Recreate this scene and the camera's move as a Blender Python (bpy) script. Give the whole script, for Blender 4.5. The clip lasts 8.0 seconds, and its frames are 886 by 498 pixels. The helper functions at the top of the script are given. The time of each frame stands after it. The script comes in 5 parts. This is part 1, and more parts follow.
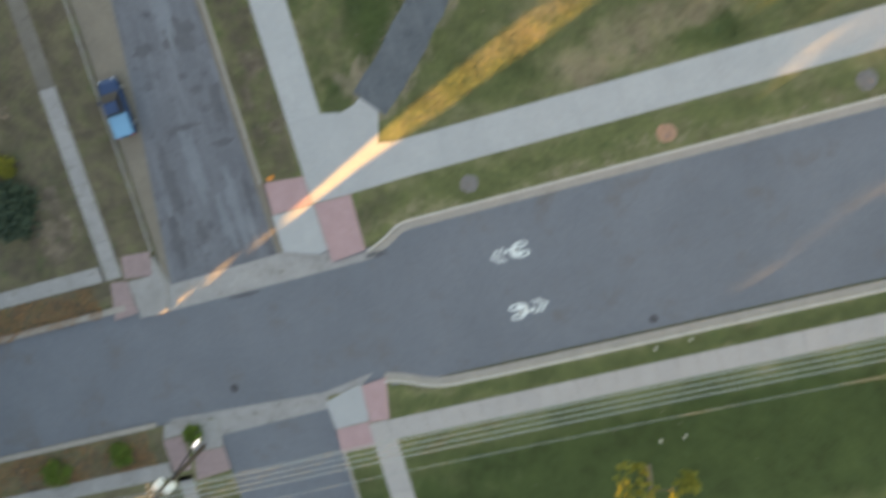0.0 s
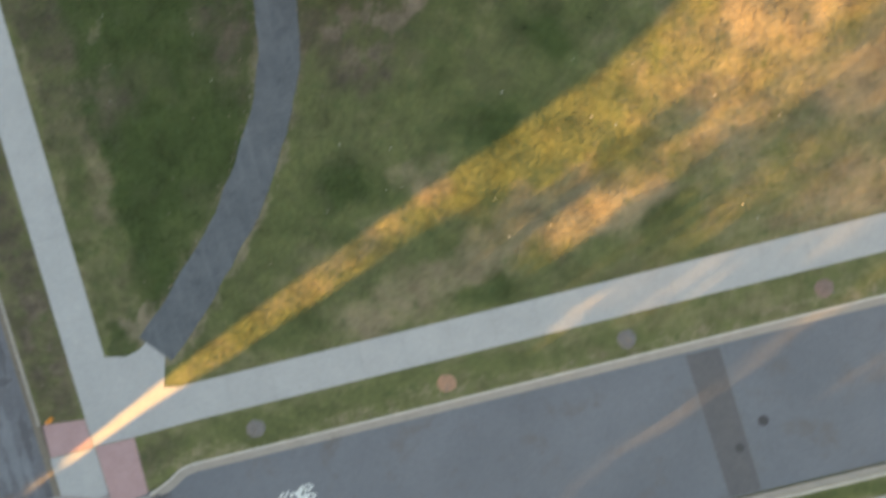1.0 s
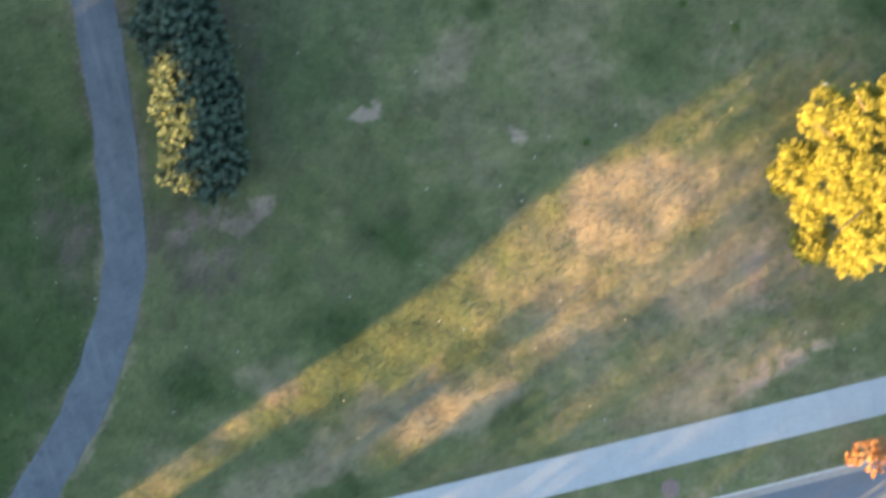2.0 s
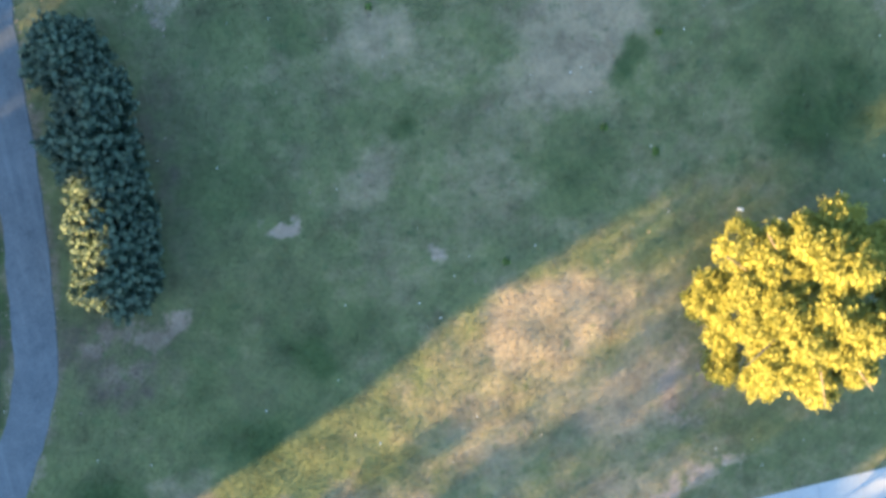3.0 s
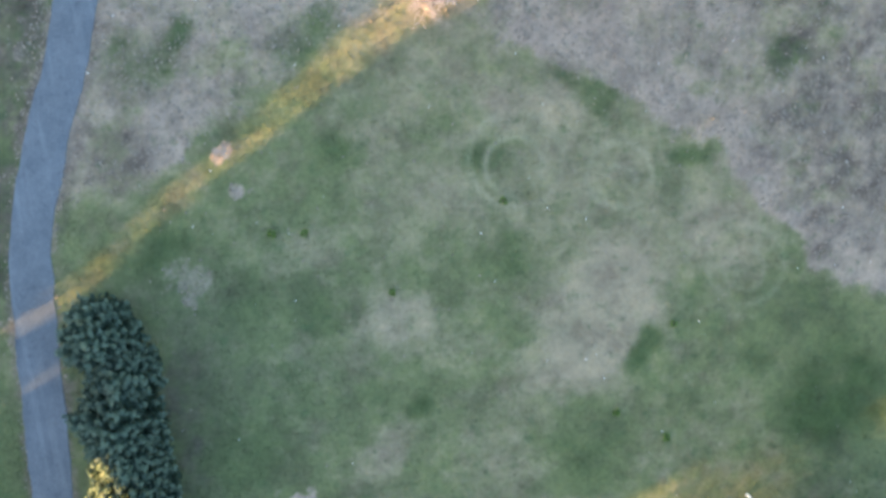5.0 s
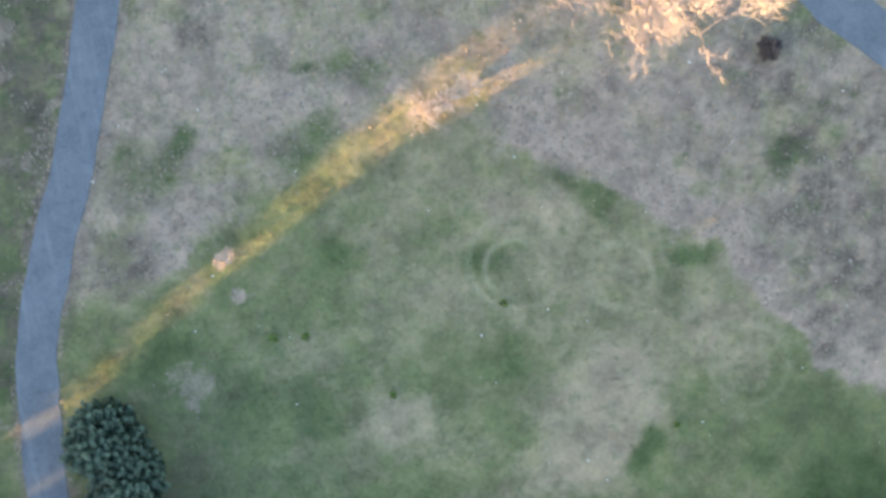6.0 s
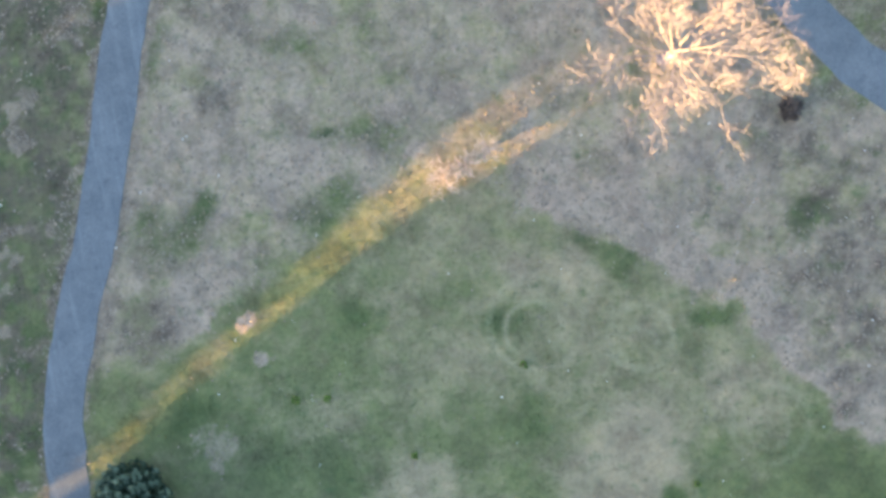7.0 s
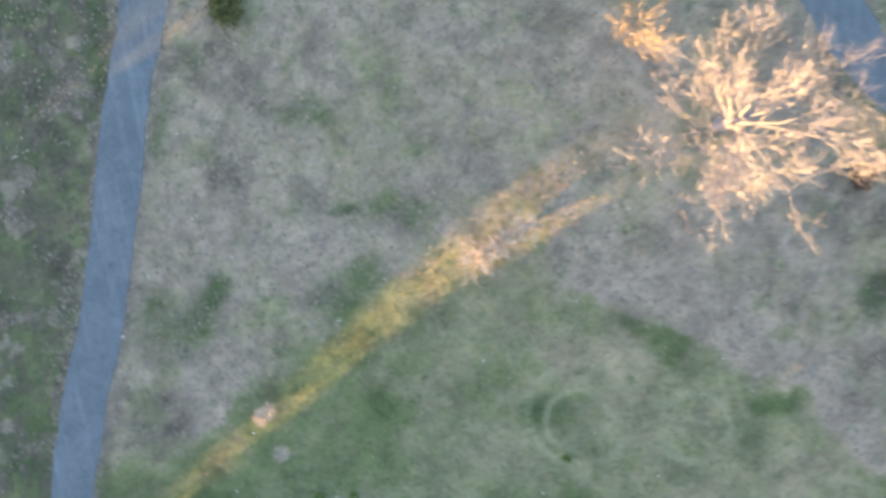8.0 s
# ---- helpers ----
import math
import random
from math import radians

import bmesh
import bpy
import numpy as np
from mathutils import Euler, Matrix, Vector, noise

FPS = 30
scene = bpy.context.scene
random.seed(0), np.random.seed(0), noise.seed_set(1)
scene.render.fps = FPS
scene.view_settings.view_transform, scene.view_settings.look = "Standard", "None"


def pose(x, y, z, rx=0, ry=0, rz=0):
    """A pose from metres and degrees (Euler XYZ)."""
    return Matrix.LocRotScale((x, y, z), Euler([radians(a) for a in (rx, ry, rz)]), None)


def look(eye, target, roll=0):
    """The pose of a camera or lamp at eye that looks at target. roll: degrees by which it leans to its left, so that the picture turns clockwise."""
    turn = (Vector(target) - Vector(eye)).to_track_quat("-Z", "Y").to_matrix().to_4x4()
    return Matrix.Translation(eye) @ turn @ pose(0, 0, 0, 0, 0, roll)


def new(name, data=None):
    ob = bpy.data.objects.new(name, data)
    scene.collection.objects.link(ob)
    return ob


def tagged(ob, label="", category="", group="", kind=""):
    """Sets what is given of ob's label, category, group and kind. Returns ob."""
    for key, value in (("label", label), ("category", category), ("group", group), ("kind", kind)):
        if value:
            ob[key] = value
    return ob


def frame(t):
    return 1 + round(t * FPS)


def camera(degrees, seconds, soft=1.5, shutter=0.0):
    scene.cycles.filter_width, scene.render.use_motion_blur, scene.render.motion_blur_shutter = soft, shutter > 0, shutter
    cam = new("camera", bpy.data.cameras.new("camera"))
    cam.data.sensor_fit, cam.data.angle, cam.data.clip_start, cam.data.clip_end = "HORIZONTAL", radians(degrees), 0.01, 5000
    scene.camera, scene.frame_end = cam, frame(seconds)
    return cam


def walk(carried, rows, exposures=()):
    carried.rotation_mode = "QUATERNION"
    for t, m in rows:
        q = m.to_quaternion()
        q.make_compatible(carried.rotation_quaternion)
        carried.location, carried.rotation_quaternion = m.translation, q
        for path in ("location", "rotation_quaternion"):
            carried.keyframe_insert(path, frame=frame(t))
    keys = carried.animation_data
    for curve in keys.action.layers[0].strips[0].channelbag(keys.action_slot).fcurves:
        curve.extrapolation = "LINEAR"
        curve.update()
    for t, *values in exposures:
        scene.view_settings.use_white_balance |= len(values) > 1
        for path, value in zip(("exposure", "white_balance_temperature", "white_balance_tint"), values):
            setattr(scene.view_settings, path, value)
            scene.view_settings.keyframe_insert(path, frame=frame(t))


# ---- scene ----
cam = camera(48.0, 8.0, soft=3.3, shutter=0.45)
PATH = [
    (0, (12.776, 10.083, 70.612), (12.348, 9.738, 68.689), 35.9),
    (0.2, (13.277, 11.863, 70.75), (12.970, 11.539, 68.801), 28.7),
    (0.5, (14.388, 14.669, 70.683), (14.213, 14.387, 68.711), 17.0),
    (0.7, (15.597, 16.683, 70.480), (15.467, 16.423, 68.500), 12.3),
    (1, (18.411, 19.616, 70.486), (18.363, 19.376, 68.501), -2.7),
    (1.2, (20.992, 21.335, 70.0), (20.952, 21.123, 68.013), -3.0),
    (1.5, (24.809, 23.999, 69.833), (24.795, 23.795, 67.844), -9.7),
    (2, (28.709, 29.585, 69.54), (28.76, 29.384, 67.551), -27.6),
    (2.2, (30.146, 31.702, 69.935), (30.225, 31.474, 67.95), -32.7),
    (3.3, (33.671, 40.847, 68.302), (33.821, 40.579, 66.326), -40.7),
    (3.5, (34.486, 42.329, 68.229), (34.618, 42.104, 66.246), -41.7),
    (4, (35.323, 46.963, 68.99), (35.444, 46.754, 67.005), -40.9),
    (4.2, (35.824, 48.916, 68.968), (35.926, 48.702, 66.982), -35.9),
    (4.5, (36.51, 51.702, 69.044), (36.593, 51.49, 67.057), -31.2),
    (4.7, (36.625, 53.388, 69.102), (36.713, 53.186, 67.114), -33.1),
    (5.8, (39.621, 59.23, 69.177), (39.684, 59.091, 67.183), -33.3),
    (6, (40.11, 59.992, 69.167), (40.146, 59.877, 67.171), -27.0),
    (6.2, (40.492, 61.111, 69.55), (40.521, 60.992, 67.554), -23.3),
    (6.5, (40.829, 63.051, 69.765), (40.834, 62.911, 67.77), -12.2),
    (7, (41.108, 65.725, 69.086), (41.097, 65.576, 67.091), -5.8),
    (7.5, (42.132, 68.157, 67.47), (42.098, 68.052, 65.473), 7.9),
    (7.8, (42.233, 69.277, 65.224), (42.197, 69.169, 63.228), 8.3),
    (7.9, (42.207, 70.95, 63.85), (42.161, 70.806, 62.0), 7.6),
    (8, (42.182, 72.617, 62.475), (42.1, 72.417, 60.487), 11.6),
]
# stops and white balance, which drift on the way
LIGHTS = [(0.0, 3.72, 8700.0, 18.5), (1.0, 3.65, 8750.0, 17.0), (1.5, 3.67, 7500.0, 14.0), (2.2, 3.79, 5650.0, 12.5), (3.3, 3.93, 5120.0, 10.0), (4.0, 4.06, 5420.0, 12.0), (4.7, 4.25, 5800.0, 14.0), (6.0, 4.29, 6150.0, 17.0), (7.5, 4.27, 6100.0, 14.8), (8.0, 4.21, 6060.0, 14.0)]
walk(cam, [(t, look(eye, target, roll + 180)) for t, eye, target, roll in PATH], LIGHTS)

# ---------------------------------------------------------------- light
SUN_EL, SUN_AZ = 7.5, 22.0          # low evening sun; light travels towards 22 degrees north of east
world = bpy.data.worlds.new("evening_sky")
scene.world = world
world.use_nodes = True
wn, wl = world.node_tree.nodes, world.node_tree.links
sky = wn.new("ShaderNodeTexSky")
sky.sky_type, sky.sun_disc = "NISHITA", False
sky.sun_elevation, sky.sun_rotation = radians(SUN_EL), radians(270 - SUN_AZ)
wl.new(sky.outputs[0], wn["Background"].inputs[0])
wn["Background"].inputs[1].default_value = 0.066
sun_dir = Vector((math.cos(radians(SUN_AZ)) * math.cos(radians(SUN_EL)), math.sin(radians(SUN_AZ)) * math.cos(radians(SUN_EL)), -math.sin(radians(SUN_EL))))
sun = new("sun", bpy.data.lights.new("sun", "SUN"))
sun.data.energy, sun.data.angle, sun.data.color = 5.0, radians(0.4), (1.0, 0.56, 0.15)
sun.matrix_world = look(Vector((-80, -40, 30)), Vector((-80, -40, 30)) + sun_dir)


# ---------------------------------------------------------------- materials
def tree_of(name, rough=0.9):
    m = bpy.data.materials.new(name)
    m.use_nodes = True
    n = m.node_tree.nodes
    n["Principled BSDF"].inputs["Roughness"].default_value = rough
    return m, n, m.node_tree.links, n["Principled BSDF"]


def noise_tex(n, l, scale, detail=4.0, rough=0.6, coord=None, stretch=None):
    t = n.new("ShaderNodeTexNoise")
    t.inputs["Scale"].default_value, t.inputs["Detail"].default_value, t.inputs["Roughness"].default_value = scale, detail, rough
    c = coord or n.new("ShaderNodeNewGeometry").outputs["Position"]
    if stretch:
        k = n.new("ShaderNodeMapping")
        k.inputs["Scale"].default_value = stretch
        l.new(c, k.inputs[0])
        c = k.outputs[0]
    l.new(c, t.inputs["Vector"])
    return t.outputs["Fac"]


def ramp(n, l, fac, stops):
    r = n.new("ShaderNodeValToRGB")
    e = r.color_ramp.elements
    while len(e) < len(stops):
        e.new(0.5)
    for el, (p, c) in zip(e, stops):
        el.position, el.color = p, (*c, 1) if len(c) == 3 else c
    l.new(fac, r.inputs[0])
    return r.outputs[0]


def mix(n, l, fac, a, b, mode="MIX"):
    x = n.new("ShaderNodeMix")
    x.data_type, x.blend_type = "RGBA", mode
    for sock, v in ((x.inputs[0], fac), (x.inputs[6], a), (x.inputs[7], b)):
        if isinstance(v, bpy.types.NodeSocket):
            l.new(v, sock)
        else:
            sock.default_value = v if isinstance(v, float) else (*v, 1)
    return x.outputs[2]


def maths(n, l, op, a, b=0.0, clamp=False):
    x = n.new("ShaderNodeMath")
    x.operation, x.use_clamp = op, clamp
    for sock, v in ((x.inputs[0], a), (x.inputs[1], b)):
        if isinstance(v, bpy.types.NodeSocket):
            l.new(v, sock)
        else:
            sock.default_value = v
    return x.outputs[0]


def bump(n, l, b, height, strength, dist):
    k = n.new("ShaderNodeBump")
    k.inputs["Strength"].default_value, k.inputs["Distance"].default_value = strength, dist
    l.new(height, k.inputs["Height"])
    l.new(k.outputs[0], b.inputs["Normal"])


def attr(n, name):
    a = n.new("ShaderNodeAttribute")
    a.attribute_name = name
    return a.outputs["Fac"]


def speckled(name, dark, light, coarse=0.35, fine=9.0, rough=0.9, relief=0.25, stain=None, spread=(0.3, 0.7), worn=False):
    """A mineral or painted surface: broad stains, fine grain, small relief."""
    m, n, l, b = tree_of(name, rough)
    broad = noise_tex(n, l, coarse, 6, 0.62)
    col = ramp(n, l, broad, [(spread[0], dark), (spread[1], light)])
    grain = noise_tex(n, l, fine, 5, 0.7)
    col = mix(n, l, 0.55, col, ramp(n, l, grain, [(0.25, tuple(0.55 * v for v in dark)), (0.75, tuple(min(1, 1.35 * v) for v in light))]))
    if worn:
        tracks = noise_tex(n, l, 0.9, 5, 0.65, stretch=(1.5, 0.12, 1))
        col = mix(n, l, ramp(n, l, tracks, [(0.5, (0, 0, 0)), (0.72, (0.4, 0.4, 0.4))]), col, tuple(min(1, 1.4 * v) for v in light))
    if stain:
        s = noise_tex(n, l, coarse * 2.3, 7, 0.7)
        col = mix(n, l, ramp(n, l, s, [(0.55, (0, 0, 0)), (0.72, (0.8, 0.8, 0.8))]), col, stain)
    rnd = n.new("ShaderNodeObjectInfo").outputs["Random"]
    col = mix(n, l, 1.0, col, ramp(n, l, rnd, [(0.0, (0.965, 0.965, 0.965)), (1.0, (1.025, 1.025, 1.02))]), "MULTIPLY")
    l.new(col, b.inputs["Base Color"])
    bump(n, l, b, grain, relief, 0.02)
    return m


def grass_material(name, tuft=False):
    """Park lawn: green and dry patches, bare soil and worn spots; attributes dry, lush and bare hold their shapes."""
    m, n, l, b = tree_of(name, 0.95)
    b.inputs["Specular IOR Level"].default_value = 0.1
    big = noise_tex(n, l, 0.22, 6, 0.65)
    mid = noise_tex(n, l, 0.8, 6, 0.66)
    fine = noise_tex(n, l, 3.0, 6, 0.64)
    drift = noise_tex(n, l, 0.5, 5, 0.65, stretch=(0.5, 1.9, 1))
    green = mix(n, l, fine, (0.080, 0.094, 0.042), (0.151, 0.165, 0.075))
    straw = mix(n, l, fine, (0.196, 0.162, 0.102), (0.299, 0.254, 0.167))
    soil = mix(n, l, fine, (0.204, 0.162, 0.120), (0.334, 0.270, 0.206))
    humus = mix(n, l, fine, (0.046, 0.039, 0.030), (0.130, 0.108, 0.084))
    # straw shows where the dry mask and the noise agree
    noises = maths(n, l, "ADD", maths(n, l, "MULTIPLY", maths(n, l, "ADD", big, mid), 0.8), maths(n, l, "MULTIPLY", drift, 0.35))
    w = maths(n, l, "ADD", maths(n, l, "MULTIPLY", attr(n, "dry"), 0.85), noises)
    w = maths(n, l, "SUBTRACT", w, maths(n, l, "MULTIPLY", attr(n, "lush"), 0.75))
    k = ramp(n, l, maths(n, l, "SUBTRACT", w, 0.5), [(0.36, (0, 0, 0)), (0.98, (1, 1, 1))])
    col = mix(n, l, k, green, straw)
    s = maths(n, l, "ADD", attr(n, "bare"), maths(n, l, "MULTIPLY", mid, 0.9))
    s = maths(n, l, "ADD", s, maths(n, l, "MULTIPLY", fine, 0.6))
    col = mix(n, l, ramp(n, l, maths(n, l, "MULTIPLY", s, 0.7), [(0.64, (0, 0, 0)), (0.96, (1, 1, 1))]), col, soil)
    col = mix(n, l, maths(n, l, "MULTIPLY", attr(n, "lush"), 0.8, True), col, mix(n, l, fine, (0.027, 0.046, 0.016), (0.058, 0.088, 0.032)))
    damp = maths(n, l, "MULTIPLY", attr(n, "brown"), ramp(n, l, mid, [(0.3, (0.3, 0.3, 0.3)), (0.6, (0.9, 0.9, 0.9))]), True)
    col = mix(n, l, damp, col, humus)
    # small clumps of greener, ranker grass
    clumps = ramp(n, l, noise_tex(n, l, 0.85, 4, 0.6), [(0.58, (0, 0, 0)), (0.72, (0.6, 0.6, 0.6))])
    col = mix(n, l, clumps, col, mix(n, l, fine, (0.036, 0.062, 0.026), (0.088, 0.125, 0.055)))
    # weathering: duller, redder and paler drifts
    drifts = ramp(n, l, noise_tex(n, l, 0.38, 7, 0.72), [(0.34, (0.76, 0.74, 0.76)), (0.5, (1, 1, 1)), (0.66, (1.2, 1.18, 1.13))])
    col = mix(n, l, 1.0, col, drifts, "MULTIPLY")
    if not tuft:
        # tyre rings worn into the turf
        pos = n.new("ShaderNodeNewGeometry").outputs["Position"]
        for cx, cy, r, wd, most in RINGS:
            d = n.new("ShaderNodeVectorMath")
            d.operation = "DISTANCE"
            l.new(pos, d.inputs[0])
            d.inputs[1].default_value = (cx, cy, 0)
            off = maths(n, l, "ABSOLUTE", maths(n, l, "SUBTRACT", d.outputs["Value"], r))
            ring = maths(n, l, "MULTIPLY", maths(n, l, "SUBTRACT", 1.0, maths(n, l, "DIVIDE", off, wd), True), ramp(n, l, noise_tex(n, l, 0.33, 3, 0.5), [(0.36, (0, 0, 0)), (0.6, (most, most, most))]), True)
            col = mix(n, l, ring, col, (0.36, 0.33, 0.215))
        col = mix(n, l, 1.0, col, ramp(n, l, noise_tex(n, l, 16.0, 3, 0.7), [(0.3, (0.9, 0.9, 0.9)), (0.7, (1.08, 1.08, 1.08))]), "MULTIPLY")
        bump(n, l, b, fine, 0.35, 0.05)
    l.new(col, b.inputs["Base Color"])
    if tuft:
        tr = n.new("ShaderNodeBsdfTranslucent")
        l.new(col, tr.inputs[0])
        ms = n.new("ShaderNodeMixShader")
        ms.inputs[0].default_value = 0.4
        l.new(b.outputs[0], ms.inputs[1])
        l.new(tr.outputs[0], ms.inputs[2])
        l.new(ms.outputs[0], n["Material Output"].inputs[0])
    return m


def foliage(name, dark, light, lucent=0.0):
    """Leaves, varied clump by clump."""
    m, n, l, b = tree_of(name, 0.6)
    rnd = n.new("ShaderNodeNewGeometry").outputs["Random Per Island"]
    col = ramp(n, l, rnd, [(0.0, dark), (1.0, light)])
    col = mix(n, l, 0.35, col, ramp(n, l, noise_tex(n, l, 1.6, 4), [(0.3, dark), (0.7, light)]))
    l.new(col, b.inputs["Base Color"])
    b.inputs["Specular IOR Level"].default_value = 0.2
    if lucent:
        tr = n.new("ShaderNodeBsdfTranslucent")
        l.new(col, tr.inputs[0])
        ms = n.new("ShaderNodeMixShader")
        ms.inputs[0].default_value = lucent
        l.new(b.outputs[0], ms.inputs[1])
        l.new(tr.outputs[0], ms.inputs[2])
        l.new(ms.outputs[0], n["Material Output"].inputs[0])
    return m


def plain(name, colour, rough=0.5, metal=0.0, grain=0.12, scale=14.0):
    m, n, l, b = tree_of(name, rough)
    b.inputs["Metallic"].default_value = metal
    g = noise_tex(n, l, scale, 5)
    l.new(mix(n, l, g, tuple(v * (1 - grain) for v in colour), tuple(min(1, v * (1 + grain)) for v in colour)), b.inputs["Base Color"])
    return m


RINGS = [(46.2, 54.3, 3.3, 0.4, 0.26), (46.0, 53.9, 2.0, 0.38, 0.36), (53.3, 52.0, 2.3, 0.42, 0.3), (53.1, 51.4, 1.3, 0.36, 0.25), (61.4, 44.3, 2.8, 0.42, 0.2), (61.2, 44.0, 1.5, 0.36, 0.12)]
M_GRASS = grass_material("park_grass")
M_TUFT = grass_material("grass_blades", True)
M_ROAD = speckled("road_asphalt", (0.098, 0.112, 0.132), (0.144, 0.161, 0.184), 0.12, 11, 0.78, 0.2, (0.115, 0.105, 0.098), (0.36, 0.64))
M_OLD = speckled("worn_asphalt", (0.062, 0.068, 0.080), (0.148, 0.158, 0.178), 0.3, 8, 0.85, 0.3, (0.045, 0.045, 0.05), (0.3, 0.7), True)
M_PATH = speckled("path_asphalt", (0.044, 0.057, 0.069), (0.104, 0.121, 0.136), 0.45, 10, 0.85, 0.2, (0.045, 0.052, 0.062), (0.34, 0.66), True)
M_CONC = speckled("pale_concrete", (0.28, 0.295, 0.30), (0.36, 0.375, 0.38), 0.5, 14, 0.85, 0.12)
M_WALK = speckled("greyish_concrete", (0.29, 0.278, 0.268), (0.37, 0.355, 0.342), 0.5, 14, 0.85, 0.12)
M_FRESH = speckled("bluish_new_concrete", (0.33, 0.385, 0.40), (0.41, 0.465, 0.48), 0.5, 14, 0.85, 0.12)
M_WORN = speckled("worn_concrete", (0.19, 0.185, 0.178), (0.33, 0.325, 0.32), 0.6, 10, 0.9, 0.25, (0.14, 0.13, 0.118))
M_DIRT = speckled("soil_covered_concrete", (0.095, 0.085, 0.070), (0.18, 0.165, 0.145), 0.6, 10, 0.95, 0.3, (0.055, 0.05, 0.036))
M_LITTER = foliage("fallen_leaves", (0.115, 0.094, 0.072), (0.25, 0.21, 0.165), 0.0)
M_RUSSET = foliage("russet_leaves", (0.16, 0.075, 0.032), (0.30, 0.17, 0.085), 0.0)
M_SPECK = foliage("pale_scraps", (0.45, 0.44, 0.40), (0.75, 0.74, 0.70), 0.0)
M_CARLIGHT = plain("pale_blue_car_paint", (0.12, 0.31, 0.46), 0.3, 0.2, 0.05)
M_KERB = speckled("kerb_concrete", (0.235, 0.215, 0.19), (0.335, 0.31, 0.278), 0.8, 14, 0.9, 0.2, (0.2, 0.19, 0.17))
M_KERBTOP = speckled("kerb_top_concrete", (0.36, 0.345, 0.315), (0.48, 0.46, 0.425), 0.8, 14, 0.9, 0.2, (0.27, 0.26, 0.23))
M_RED = speckled("red_paving", (0.30, 0.19, 0.195), (0.40, 0.27, 0.275), 0.9, 12, 0.85, 0.15)
M_FADED = speckled("faded_red_paving", (0.20, 0.15, 0.148), (0.32, 0.235, 0.235), 0.9, 9, 0.9, 0.2, (0.15, 0.125, 0.11))
M_SHOULDER = speckled("gravel_shoulder", (0.115, 0.1, 0.08), (0.21, 0.185, 0.15), 0.5, 7, 0.95, 0.5)
M_PAINT = speckled("road_paint", (0.52, 0.58, 0.58), (0.68, 0.73, 0.72), 1.2, 9, 0.7, 0.1, (0.25, 0.27, 0.28))
M_PATCH = speckled("asphalt_patch", (0.075, 0.078, 0.085), (0.11, 0.112, 0.12), 0.5, 10, 0.85, 0.25)
M_TAR = speckled("tar_repair", (0.056, 0.060, 0.068), (0.102, 0.107, 0.118), 0.8, 10, 0.8, 0.2)
M_WORNROAD = speckled("pale_worn_asphalt", (0.108, 0.120, 0.138), (0.180, 0.197, 0.220), 0.6, 8, 0.85, 0.25)
M_MULCH = speckled("bark_mulch", (0.10, 0.075, 0.065), (0.24, 0.17, 0.15), 2.5, 14, 0.95, 0.7)
M_GREYMULCH = speckled("weathered_grey_mulch", (0.085, 0.082, 0.085), (0.19, 0.18, 0.175), 2.5, 14, 0.95, 0.7)
M_ORANGEMULCH = speckled("fresh_orange_mulch", (0.22, 0.125, 0.085), (0.40, 0.24, 0.165), 2.5, 14, 0.95, 0.7)
M_IRON = plain("cast_iron", (0.062, 0.062, 0.066), 0.8, 0.15)
M_BRACKET = plain("black_bracket_paint", (0.012, 0.012, 0.014), 0.7)
M_WOOD = plain("weathered_pole_wood", (0.055, 0.043, 0.036), 0.85, 0, 0.35, 9)
M_ARM = plain("cross_arm_wood", (0.24, 0.17, 0.105), 0.8, 0, 0.3, 9)
M_CAN = plain("grey_transformer_paint", (0.68, 0.72, 0.74), 0.45)
M_CERAMIC = plain("insulator_glaze", (0.62, 0.60, 0.56), 0.25)
M_WIRE = plain("aluminium_wire", (0.24, 0.28, 0.28), 0.7, 0.0)
M_BARK = plain("grey_bark", (0.17, 0.14, 0.115), 0.9, 0, 0.4, 6)
M_TWIG = plain("pale_bare_branches", (0.138, 0.130, 0.165), 0.85, 0, 0.3, 6)
M_PALETWIG = plain("pale_dry_twigs", (0.42, 0.34, 0.29), 0.85, 0, 0.3, 6)
M_TWIGO = plain("orange_bare_twigs", (0.19, 0.145, 0.095), 0.85, 0, 0.3, 6)
M_YELLOW = foliage("autumn_yellow_leaves", (0.20, 0.207, 0.034), (0.345, 0.345, 0.085), 0.46)
M_ORANGE = foliage("autumn_orange_leaves", (0.34, 0.17, 0.07), (0.50, 0.28, 0.13), 0.3)
M_EVERGREEN = foliage("evergreen_sprays", (0.028, 0.055, 0.040), (0.078, 0.120, 0.084), 0.2)
M_TIPS = foliage("brightened_evergreen_tips", (0.075, 0.120, 0.088), (0.150, 0.200, 0.150), 0.2)
M_INNER = foliage("inner_needles_darkened_as_shade", (0.012, 0.026, 0.018), (0.035, 0.058, 0.036), 0.0)
M_SHRUB = foliage("green_shrub_leaves", (0.05, 0.10, 0.02), (0.16, 0.24, 0.05), 0.2)
M_OLIVE = foliage("olive_shrub_leaves", (0.045, 0.055, 0.02), (0.14, 0.145, 0.05), 0.15)
M_WEED = foliage("dry_weed_stalks", (0.16, 0.13, 0.10), (0.36, 0.305, 0.245), 0.0)
M_DEAD = foliage("dead_brush", (0.034, 0.029, 0.028), (0.11, 0.09, 0.08), 0.0)
M_CARBLUE = plain("blue_car_paint", (0.020, 0.050, 0.115), 0.25, 0.3, 0.05)
M_GLASS = plain("dark_car_glass", (0.012, 0.015, 0.022), 0.45)
M_RUBBER = plain("tyre_rubber", (0.02, 0.02, 0.02), 0.9)
